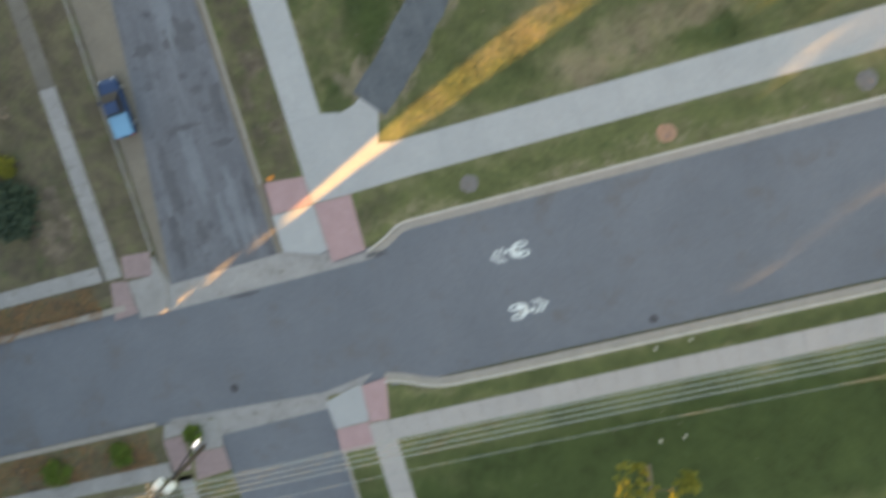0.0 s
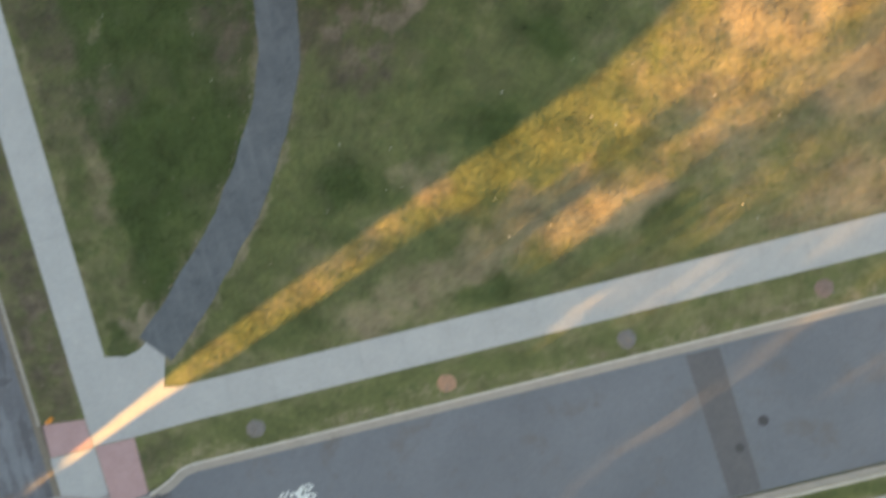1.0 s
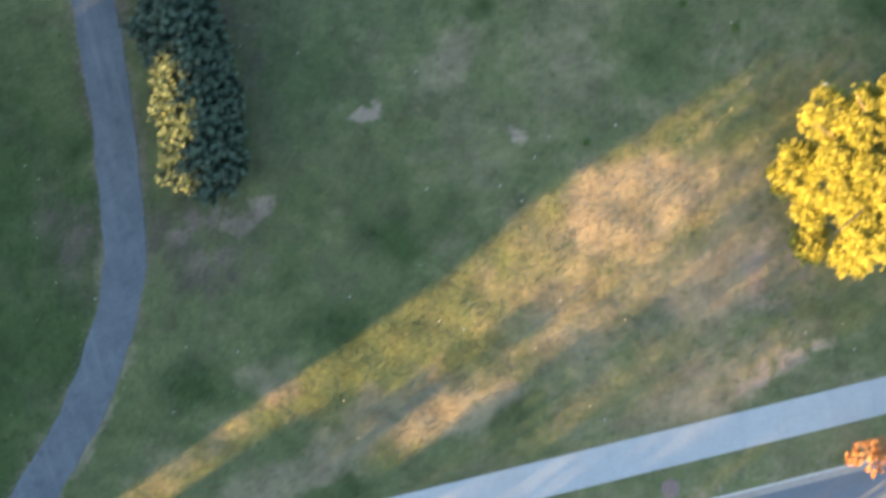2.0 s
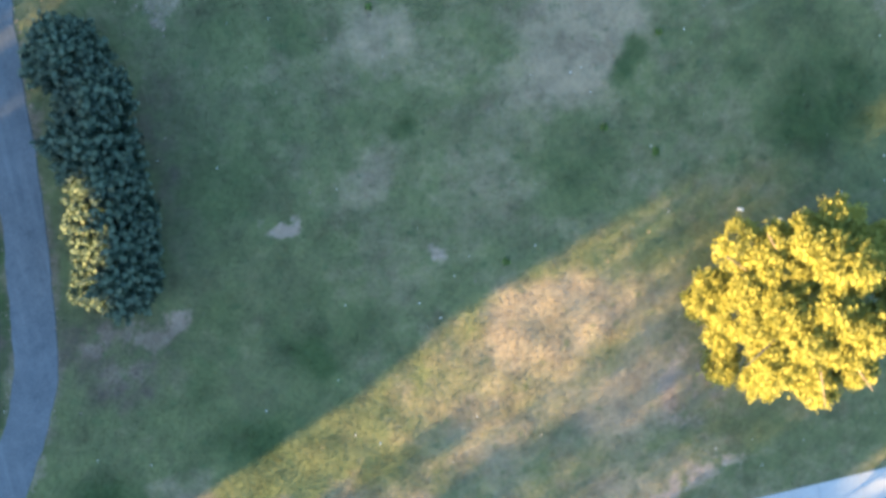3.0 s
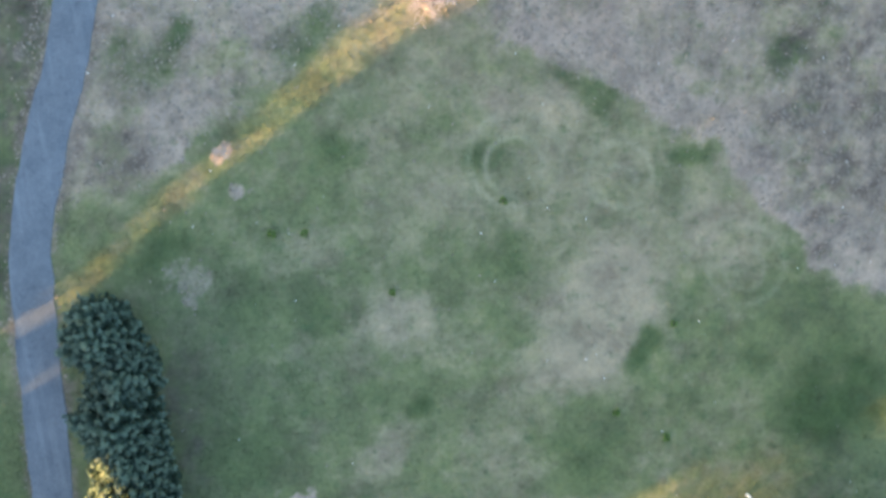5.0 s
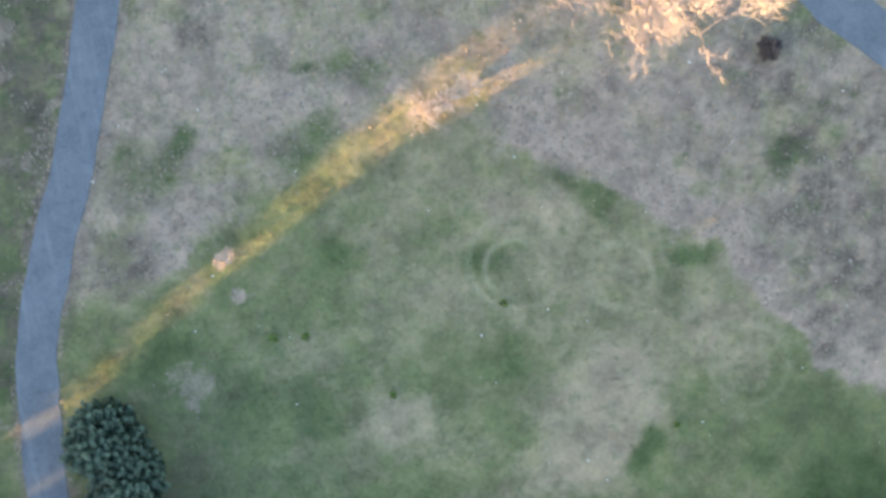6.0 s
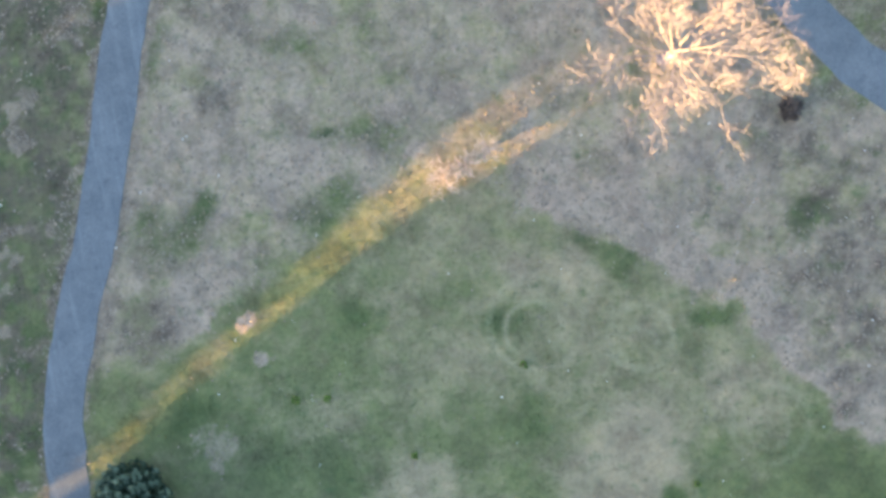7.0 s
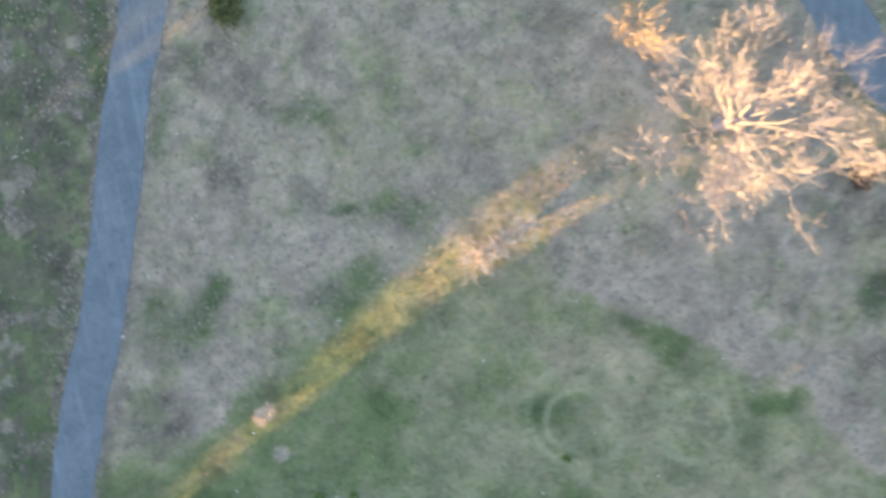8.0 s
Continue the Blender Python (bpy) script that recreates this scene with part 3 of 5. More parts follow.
def build_ground():
    xs = np.unique(np.concatenate([[-2500, -900, -400, -200, -120, -80, -60], np.arange(-50, 80.1, 0.32), [90, 100, 130, 200, 400, 900, 2500], [ST_W - 0.4, ST_W - 0.35, ST_E + 0.4, ST_E + 0.35]]))
    ys = np.unique(np.concatenate([[-2500, -900, -400, -200, -100, -60, -45], np.arange(-32, 98.1, 0.32), [110, 130, 200, 400, 900, 2500], [0.14, 0.11, -12.99, -12.96, -0.75, -0.72, -11.05, -11.02]]))
    X, Y = np.meshgrid(xs, ys)
    Z = relief(X, Y)
    north = np.interp(X, [-30, -29, -15.2, -15.0, -11.6, -11.3, -8.7, -7.9, -6.9, -6.0, -5.0], [-0.7, -1.0, -1.0, 0.5, -0.3, -1.2, -1.2, -1.05, -0.62, -0.1, 0.12])
    south = np.interp(X, [-30, -29, -10.3, -8.3, -7.2, -5.7], [-11.0, -11.2, -11.7, -12.3, -12.75, -12.98])
    trench = (Y < north) & (Y > south)
    trench |= (X > ST_W - 0.38) & (X < ST_E + 0.38) & ((Y > -3) | (Y < -11))
    trench |= (X > -26.9) & (X < -24.9) & (Y < 0.7 + 1.3 * (X + 26.6)) & (Y > -3)
    trench |= (X > ST_W) & (X < -14.6) & (Y > -3) & (Y < 5.7)
    Z[trench] = -0.32
    w, h = len(xs), len(ys)
    i = np.arange(w * h).reshape(h, w)
    f = np.stack([i[:-1, :-1], i[:-1, 1:], i[1:, 1:], i[1:, :-1]], -1).reshape(-1, 4)
    me = bpy.data.meshes.new("ground")
    me.from_pydata(np.stack([X.ravel(), Y.ravel(), Z.ravel()], 1).tolist(), [], f.tolist())
    me.materials.append(M_GRASS)
    for name, v in zip(("dry", "lush", "bare", "brown"), surface_masks(X.ravel(), Y.ravel())):
        a = me.attributes.new(name, "FLOAT", "POINT")
        a.data.foreach_set("value", v.astype(np.float32))
    me.polygons.foreach_set("use_smooth", np.ones(len(me.polygons), bool))
    return tagged(new("ground", me), "uneven park lawn with green, straw-dry and bare patches", "ground", kind="structure")


build_ground()


def clear_of_paving(x, y):
    k = (dist_to(TRAIL, x, y) > 1.5) & (dist_to(LANE, x, y) > 1.7)
    k &= ~((y > 3.22) & (y < 6.03))
    k &= ~((x > -11.6) & (x < -8.85) & (y > 3))
    k &= ~((y < 0.4) & (y > -13.3) & ((x > -30) | ((y < -1.3) & (y > -10.6))))
    k &= ~((y < -14.55) & (y > -16.3))
    k &= ~((x > -25.4) & (x < -14.7))
    k &= ~((x < -3.6) & (y > 2.9) & (y < 10.2) & (x > -12))
    k &= ~((x < -10) & (x > -31) & (y > -22) & (y < 6))
    return k


def build_turf():
    """Standing blades, so that the low sun catches the grass from the side."""
    k = 620000
    x, y = rng.uniform(-16, 76, k), rng.uniform(-24, 92, k)
    y[: k // 2] = rng.uniform(6, 92, k // 2)
    keep = clear_of_paving(x, y)
    x, y = x[keep], y[keep]
    dry, lush, bare, brown = surface_masks(x, y)
    keep = rng.uniform(0, 1, len(x)) > 0.8 * bare
    x, y, dry, lush, bare, brown = x[keep], y[keep], dry[keep], lush[keep], bare[keep], brown[keep]
    k = len(x)
    z = relief(x, y)
    h = rng.uniform(0.025, 0.05, k) * (1 + 0.5 * (y > 48) * dry)
    a = rng.uniform(0, 2 * math.pi, k)
    r = rng.uniform(0.02, 0.045, k)
    v = []
    for q in (0, 1):
        ca, sa = np.cos(a + q * 1.6) * r, np.sin(a + q * 1.6) * r
        lx, ly = rng.normal(0, 0.045, k), rng.normal(0, 0.045, k)
        v.append(np.stack([np.stack([x - ca, y - sa, z - 0.01], 1), np.stack([x + ca, y + sa, z - 0.01], 1), np.stack([x + lx, y + ly, z + h], 1)], 1))
    v = np.concatenate(v).reshape(-1, 3)
    me = bpy.data.meshes.new("turf")
    me.vertices.add(len(v))
    me.vertices.foreach_set("co", v.astype(np.float32).ravel())
    me.loops.add(len(v))
    me.loops.foreach_set("vertex_index", np.arange(len(v), dtype=np.int32))
    me.polygons.add(len(v) // 3)
    me.polygons.foreach_set("loop_start", np.arange(0, len(v), 3, dtype=np.int32))
    me.update(calc_edges=True)
    me.materials.append(M_TUFT)
    for name, m in zip(("dry", "lush", "bare", "brown"), (dry, lush, bare, brown)):
        me.attributes.new(name, "FLOAT", "POINT").data.foreach_set("value", np.tile(np.repeat(m, 3), 2).astype(np.float32))
    return tagged(new("turf", me), "short park grass, green to straw-coloured, standing in tufts", "grass", kind="stuff")


build_turf()


def build_weeds():
    """Dry stalks that lean every way over the rough."""
    k = 60000
    x, y = rng.uniform(0, 76, k), rng.uniform(46, 96, k)
    dry, lush, bare, brown = surface_masks(x, y)
    clump = np.sin(1.1 * x + 2.0 * np.sin(0.7 * y)) * np.sin(1.3 * y + 2.0 * np.sin(0.8 * x))
    keep = clear_of_paving(x, y) & (bare > 0.3) & (lush < 0.4) & (rng.uniform(-1.0, 1, k) < clump)
    x, y = x[keep], y[keep]
    k = len(x)
    a, w, h = rng.uniform(0, 2 * math.pi, k), rng.uniform(0.02, 0.05, k), rng.uniform(0.08, 0.28, k)
    z = relief(x, y) - 0.01
    v = np.stack([np.stack([x - w * np.cos(a), y - w * np.sin(a), z], 1), np.stack([x + w * np.cos(a), y + w * np.sin(a), z], 1), np.stack([x + rng.normal(0, 0.16, k), y + rng.normal(0, 0.16, k), z + h], 1)], 1).reshape(-1, 3)
    ob = raw("dry_weeds", v, [(3 * i, 3 * i + 1, 3 * i + 2) for i in range(k)], M_WEED)
    return tagged(ob, "dry grey-brown weed stalks over the rough ground", "weeds", kind="stuff")


build_weeds()


def scatter(name, k, x0, x1, y0, y1, size, material, label, category, weight):
    """Small flat scraps lying on the ground."""
    x, y = rng.uniform(x0, x1, k), rng.uniform(y0, y1, k)
    keep = clear_of_paving(x, y) & (rng.uniform(0, 1, k) < weight(x, y))
    x, y = x[keep], y[keep]
    k = len(x)
    c = np.stack([x, y, relief(x, y) + rng.uniform(0.03, 0.10, k)], 1)
    a = rng.uniform(0, 2 * math.pi, k)
    u = np.stack([np.cos(a), np.sin(a), rng.normal(0, 0.4, k)], 1)
    w = np.stack([-np.sin(a), np.cos(a), rng.normal(0, 0.4, k)], 1)
    s = size * rng.uniform(0.5, 1.5, (k, 1))
    v = np.stack([c - u * s, c + w * s * 0.6, c + u * s, c - w * s * 0.6], 1).reshape(-1, 3)
    me = bpy.data.meshes.new(name)
    me.from_pydata(v.tolist(), [], np.arange(4 * k).reshape(-1, 4).tolist())
    me.materials.append(material)
    return tagged(new(name, me), label, category, kind="stuff")


scatter("leaf_litter", 90000, -6, 78, 44, 96, 0.085, M_LITTER, "brown and pale fallen leaves over the rough grass", "leaf litter", lambda x, y: np.clip(surface_masks(x, y)[2] * 1.3 - 0.15, 0.01, 1))
scatter("leaf_litter", 9000, -45, 70, -24, 46, 0.07, M_LITTER, "scattered fallen leaves on the lawn", "leaf litter", lambda x, y: np.clip(surface_masks(x, y)[2] * 0.9 + 0.04, 0, 1))
scatter("leaf_litter", 60000, -6, 30, 9, 94, 0.07, M_LITTER, "brown fallen leaves gathered along the footpath edges", "leaf litter", lambda x, y: 0.75 * (1 - soft(dist_to(TRAIL, x, y), 1.45, 2.0)))
for y0, y1 in ((-1.6, 1.4), (-14.2, -11.2)):
    scatter("leaf_litter", 9000, -62, -30.5, y0, y1, 0.07, M_RUSSET, "russet fallen leaves drifted along the verge", "leaf litter", lambda x, y: 0.25 + 0.6 * soft(fbm(x, y, 2.5, 3, 9), 0.4, 0.6))
scatter("paper_scraps", 260, -4, 72, 7, 90, 0.06, M_SPECK, "small pale scraps scattered over the lawn", "litter", lambda x, y: 0.8 + 0 * x)


# ---------------------------------------------------------------- roads
def structure(name, bm, material, label, category):
    return tagged(new(name, mesh_of(name, bm, material)), label, category, kind="structure")


bm = bmesh.new()
slab(bm, [(-400, ROAD_S - 0.02), (400, ROAD_S - 0.02), (400, ROAD_N + 0.02), (-400, ROAD_N + 0.02)], -0.3, -0.15)
road = structure("road", bm, M_ROAD, "smooth blue-grey asphalt street with bicycle markings", "road")
bm = bmesh.new()
slab(bm, [(-24.7, -0.2), (ST_E, -0.2), (ST_E - 0.05, 200), (-21.4, 200), (-21.5, 24), (-22.6, 14)], -0.3, -0.146)
structure("side_road", bm, M_OLD, "worn and patched older asphalt side street", "road")
bm = bmesh.new()
slab(bm, [(-25.1, -200), (-15.3, -200), (-15.4, -12.6), (-25.0, -12.9)], -0.3, -0.146)
structure("south_road", bm, M_ROAD, "blue-grey asphalt side street opposite", "road")
bm = bmesh.new()
slab(bm, [(-25.0, -0.2), (-24.6, -0.2), (-22.5, 14), (-21.4, 24), (-21.3, 200), (-25.0, 200)], -0.3, -0.15)
structure("road_shoulder", bm, M_SHOULDER, "dusty gravel shoulder along the side street", "shoulder")


def kerb(name, line, label):
    """A concrete kerb and its gutter; the road lies to the right of the line."""
    v, f = ribbon(np.array(line), [(0.0, -0.05), (0.0, 0.03), (-0.02, 0.045), (-0.15, 0.045), (-0.18, 0.03), (-0.2, -0.16)])
    tagged(raw(name, v, [tuple(reversed(q)) for q in f], M_KERBTOP), label, "kerb", kind="structure")
    v, f = ribbon(np.array(line), [(-0.2, -0.2), (-0.2, -0.128), (-0.45, -0.14), (-0.75, -0.142), (-0.76, -0.3)])
    return tagged(raw("gutter", v, [tuple(reversed(q)) for q in f], M_KERB), "sandy grey concrete gutter pan below the kerb", "gutter", kind="structure")


def long_line(a, b, step=2.0):
    k = max(2, int(math.dist(a, b) / step))
    return [(a[0] + (b[0] - a[0]) * i / k, a[1] + (b[1] - a[1]) * i / k) for i in range(k + 1)]


kerb("kerb_north", list(smooth_line([(-8.6, -1.25), (-7.9, -1.0), (-6.9, -0.55), (-6.0, -0.02), (-5.0, 0.2), (-3.6, 0.22)], 0.3)) + long_line((-2.5, 0.22), (400, 0.22), 4), "pale concrete kerb with gutter beside the verge")
kerb("kerb_south", list(reversed(list(smooth_line([(-10.3, -11.6), (-9.3, -11.85), (-8.3, -12.2), (-7.2, -12.65), (-5.7, -12.98), (-3.5, -13.05)], 0.3)) + long_line((-2.5, -13.08), (400, -13.08), 4))), "pale concrete kerb with gutter beside the south verge")
bm = bmesh.new()
box(bm, -25.33, -25.2, 2.8, 200, -0.3, 0.02, 0.015)
structure("kerb_west", bm, M_WORN, "thin worn kerb along the gravel shoulder", "kerb")
bm = bmesh.new()
box(bm, -15.1, -14.85, 5.6, 200, -0.3, 0.04, 0.02)
structure("kerb_side", bm, M_KERB, "narrow concrete kerb along the side street", "kerb")
bm = bmesh.new()
box(bm, -15.5, -15.1, 5.6, 200, -0.3, -0.135)
box(bm, -15.5, -14.88, 0.15, 5.6, -0.3, -0.136)
structure("gutter_side", bm, M_SHOULDER, "sandy gutter strip along the side street", "gutter")
bm = bmesh.new()
box(bm, -400, -29.0, -1.2, -0.7, -0.3, 0.035, 0.02)
structure("kerb_northwest", bm, M_KERB, "worn concrete kerb west of the junction", "kerb")
bm = bmesh.new()
box(bm, -400, -30.0, -11.1, -10.7, -0.3, 0.035, 0.02)
structure("kerb_southwest", bm, M_KERB, "worn concrete kerb southwest of the junction", "kerb")
bm = bmesh.new()
box(bm, -15.35, -15.1, -200, -16.5, -0.3, 0.035, 0.02)
structure("kerb_southeast", bm, M_KERB, "narrow kerb beside the south street", "kerb")

# concrete aprons, landings and red tactile pads at the corners
for name, pts, z, mat, label in [
    ("apron_north", [(-27.0, -2.1), (-12.3, -2.05), (-8.5, -2.0), (-8.6, -1.4), (-11.4, -1.6), (-11.6, -0.6), (-12.3, -0.75), (-14.9, 0.15), (-15.4, 0.15), (-24.7, -0.1), (-25.4, 2.6), (-26.6, 1.0)], -0.13, M_WORN, "worn concrete apron across the side street mouth"),
    ("apron_south", [(-28.6, -11.6), (-24.9, -12.95), (-15.5, -12.7), (-14.9, -14.0), (-12.2, -13.6), (-12.1, -11.4), (-11.0, -10.65), (-15.5, -11.35), (-28.7, -10.7)], -0.13, M_WORN, "worn concrete apron across the south street mouth"),
    ("corner_landing", [(-14.9, 3.05), (-14.9, 0.2), (-12.3, -0.7), (-11.5, -0.5), (-11.5, 3.1)], 0.024, M_CONC, "pale concrete ramp landing on the corner"),
    ("corner_plaza", [(-11.55, 3.15), (-8.5, 3.15), (-4.2, 3.27), (-4.2, 5.98), (-5.35, 6.2), (-4.6, 8.6), (-5.5, 9.85), (-6.3, 9.3), (-7.4, 9.05), (-8.9, 9.4), (-11.55, 9.4)], 0.022, M_CONC, "pale concrete landing where the paths meet"),
    ("tactile_pad", [(-14.8, 3.1), (-11.6, 3.15), (-11.6, 5.3), (-14.7, 5.6)], 0.026, M_RED, "red tactile paving pad at the crossing"),
    ("tactile_pad", [(-11.45, -1.5), (-8.65, -1.2), (-8.5, 3.1), (-11.45, 3.1)], 0.026, M_RED, "red tactile paving pad at the crossing"),
    ("corner_landing", [(-15.3, -14.45), (-12.45, -14.35), (-12.2, -11.5), (-12.3, -11.3), (-15.4, -12.1)], 0.016, M_CONC, "pale concrete ramp landing on the south corner"),
    ("corner_landing", [(-28.0, -2.05), (-25.7, -2.12), (-24.95, -0.15), (-25.45, 2.5), (-25.9, 0.98), (-28.05, 1.02)], 0.012, M_WORN, "worn concrete ramp landing on the northwest corner"),
    ("corner_landing", [(-29.7, -12.2), (-27.9, -12.1), (-26.9, -11.46), (-24.8, -12.6), (-24.6, -11.5), (-29.2, -11.0)], 0.012, M_WORN, "worn concrete kerb ramp at the south street mouth"),
    ("corner_landing", [(-27.5, -13.8), (-25.0, -13.85), (-24.7, -12.7), (-26.9, -11.45), (-27.85, -12.15)], 0.016, M_WORN, "worn concrete ramp landing on the southwest corner"),
    ("tactile_pad", [(-12.4, -14.5), (-10.8, -14.55), (-10.1, -11.25), (-12.2, -11.5)], 0.02, M_RED, "red tactile paving pad at the crossing"),
    ("tactile_pad", [(-15.4, -16.4), (-12.6, -16.5), (-12.45, -14.4), (-15.25, -14.5)], 0.02, M_RED, "red tactile paving pad at the crossing"),
    ("tactile_pad", [(-29.8, -15.1), (-28.2, -15.2), (-27.9, -12.2), (-29.8, -12.3)], 0.02, M_FADED, "faded red tactile pad at the crossing"),
    ("tactile_pad", [(-28.1, -16.2), (-24.95, -15.9), (-24.95, -13.9), (-27.5, -13.85)], 0.02, M_FADED, "faded red tactile pad at the crossing"),
    ("tactile_pad", [(-30.2, -1.75), (-28.1, -1.6), (-28.1, 1.06), (-29.46, 1.3)], 0.02, M_FADED, "faded red tactile pad at the crossing"),
    ("tactile_pad", [(-28.2, 1.3), (-25.9, 1.0), (-25.4, 2.9), (-27.9, 3.05)], 0.02, M_FADED, "faded red tactile pad at the crossing"),
]:
    bm = bmesh.new()
    slab(bm, pts, -0.3, z)
    structure(name, bm, mat, label, "paving")

# a renewed length of the south kerb
bm = bmesh.new()
box(bm, 30.9, 34.9, -13.085, -12.875, -0.16, 0.05, 0.012)
structure("kerb_renewed", bm, M_FRESH, "bluish pale renewed length of concrete kerb", "kerb")

# the asphalt trail through the park, and the lane behind it
for name, line, half, label in (("trail", TRAIL, 1.42, "blue-grey asphalt footpath curving through the park"), ("lane", LANE, 1.6, "blue-grey asphalt lane at the park edge")):
    v, f = ribbon(line, [(half + 0.06, -0.1), (half, 0.03), (half * 0.4, 0.05), (-half * 0.4, 0.05), (-half, 0.03), (-half - 0.06, -0.1)])
    v = np.array(v).reshape(-1, 6, 3)
    axis_line = v[:, 2:4, :2].mean(1)
    for side in (0, 1, 4, 5):
        grow = 1 + 0.26 * (fbm(v[:, side, 0], v[:, side, 1], 1.6, 3, 12 + side // 4) - 0.5)
        v[:, side, :2] = axis_line + (v[:, side, :2] - axis_line) * grow[:, None]
    v = v.reshape(-1, 3)
    tagged(raw(name, v, f, M_PATH), label, "path", kind="structure")


def pavement(name, x0, x1, y0, y1, step, z, along, label, top=None, gap=0.015, renewed=()):
    """A row of concrete slabs with open joints, on a darker bed."""
    bm = bmesh.new()
    box(bm, x0, x1, y0, y1, -0.2, z - 0.03)
    base = structure(name, bm, top or M_CONC, label, "pavement")
    L, W = (step - gap, y1 - y0) if along == "x" else (x1 - x0, step - gap)
    bm = bmesh.new()
    box(bm, -L / 2, L / 2, -W / 2, W / 2, -0.06, 0, 0.008)
    me = mesh_of("slab", bm, top or M_CONC)
    fresh = me.copy()
    fresh.materials[0] = M_FRESH
    k = int(round(((x1 - x0) if along == "x" else (y1 - y0)) / step))
    for i in range(k):
        ob = new("slab", fresh if i in renewed else me)
        ob.parent = base
        c = (x0 + (i + 0.5) * step, (y0 + y1) / 2) if along == "x" else ((x0 + x1) / 2, y0 + (i + 0.5) * step)
        ob.location = (*c, z + rng.uniform(-0.004, 0.004))
    return base


# ---------------------------------------------------------------- markings and covers on the road
def sharrow(name, x, y, turn):
    """A shared-lane marking: a bicycle and two chevrons."""
    t = thing(name, "worn white bicycle lane marking on the asphalt", "road marking", "bicycle markings", (x, y, -0.146, 0, 0, turn))

    def stroke(nm, pts, w):
        bm = bmesh.new()
        for k, (a, c) in enumerate(zip(pts, pts[1:])):
            d = Vector((c[0] - a[0], c[1] - a[1])).normalized() * w / 2
            q = Vector((-d.y, d.x))
            z = 0.004 + 0.0012 * (k % 2) + 0.0025 * len(t.children)
            bm.faces.new([bm.verts.new((p[0] + o.x, p[1] + o.y, z)) for p, o in ((a, -q - d * 0.3), (c, -q + d * 0.3), (c, q + d * 0.3), (a, q - d * 0.3))])
        return part(nm, bm, M_PAINT, t)

    for k in (1.0, 1.42):
        stroke("chevron", [(k - 0.5, 0.52), (k + 0.1, 0), (k - 0.5, -0.52)], 0.12)
    for cy in (0.36, -0.36):
        stroke("wheel", [(-0.78 + 0.5 * math.cos(a), cy + 0.2 * math.sin(a)) for a in np.linspace(0, 2 * math.pi, 17)], 0.13)
    stroke("bicycle_frame", [(-0.6, 0.36), (-0.05, 0.26), (0.0, -0.22), (-0.6, -0.36), (-0.4, 0.0), (0.0, 0.2), (-0.75, 0.32), (-0.4, 0.0), (-0.75, -0.32)], 0.2)
    stroke("saddle", [(-0.2, 0.42), (-0.05, 0.08)], 0.22)
    stroke("pedal", [(-0.3, -0.3), (-0.15, 0.1)], 0.2)
    stroke("handlebar", [(0.0, -0.2), (0.42, -0.26), (0.44, 0.0)], 0.15)
    return t


sharrow("bicycle_marking", 1.85, -4.1, 184)
sharrow("bicycle_marking", 1.9, -8.5, 4)


def cover(x, y, r, z=-0.15):
    t = thing("manhole_cover", "dark cast-iron manhole cover set in the asphalt", "manhole cover", "manhole covers", (x, y, z))
    bm = bmesh.new()
    bmesh.ops.create_cone(bm, cap_ends=True, segments=24, radius1=r, radius2=r, depth=0.03)
    part("lid", bm, M_IRON, t)
    bm = bmesh.new()
    for k in range(5):
        box(bm, -r * 0.7, r * 0.7, (k - 2) * r * 0.3 - 0.02, (k - 2) * r * 0.3 + 0.02, 0.012, 0.024)
    part("tread", bm, M_IRON, t)
    return t


cover(34.3, -8.5, 0.34)
cover(36.4, -6.9, 0.4)
cover(-22.4, -9.4, 0.34)
cover(10.6, -11.4, 0.3)
for x0, x1, y0, y1, lab in ((31.9, 34.6, ROAD_S + 0.1, ROAD_N - 0.2, "dark asphalt repair strip across the street"),):
    bm = bmesh.new()
    slab(bm, [(x0 + 0.9, y0), (x1 + 0.6, y0), (x1 - 0.2, y1), (x0, y1)], -0.2, -0.145)
    structure("road_patch", bm, M_PATCH, lab, "road patch")
def road_blot(cx, cy, rx, ry, material, z, label):
    """A thin irregular patch on the asphalt."""
    bm = bmesh.new()
    turns = np.linspace(0.05, 2 * math.pi + 0.05, 33)[:-1]
    ragged = fbm(cx + 3 * np.cos(turns), cy + 3 * np.sin(turns), 1.2, 4, 21)
    slab(bm, [(cx + rx * (0.1 + 1.8 * k) * math.cos(a), cy + ry * (0.1 + 1.8 * k) * math.sin(a)) for a, k in zip(turns, ragged)], -0.2, z)
    structure("road_patch", bm, material, label, "road patch")


for cx, cy, rx, ry in ((-17.6, 17.8, 1.5, 1.3), (-19.6, 11.2, 1.3, 0.22), (-17.6, 13.6, 0.5, 0.35), (-16.9, 9.4, 0.9, 0.25), (-15.8, 0.9, 0.3, 0.9), (-20.6, 17.4, 0.9, 0.5), (-18.3, 14.8, 0.32, 0.3), (-16.3, 12.0, 0.5, 1.6), (-20.8, 3.2, 0.4, 0.9), (-22.9, 3.0, 0.5, 1.8), (-21.9, 7.5, 0.5, 2.4), (-16.2, 5.0, 0.3, 1.4)):
    road_blot(cx, cy, rx, ry, M_TAR, -0.1415, "dark tar repair on the worn side street")
for cx, cy, rx, ry in ((-17.5, 4.3, 0.42, 2.6), (-18.6, 3.4, 0.36, 2.1), (-16.8, 2.6, 0.3, 1.5), (-19.6, 8.5, 0.5, 2.8), (-18.2, 20.5, 0.6, 4.0)):
    road_blot(cx, cy, rx, ry, M_WORNROAD, -0.1375, "pale worn streak on the side street asphalt")
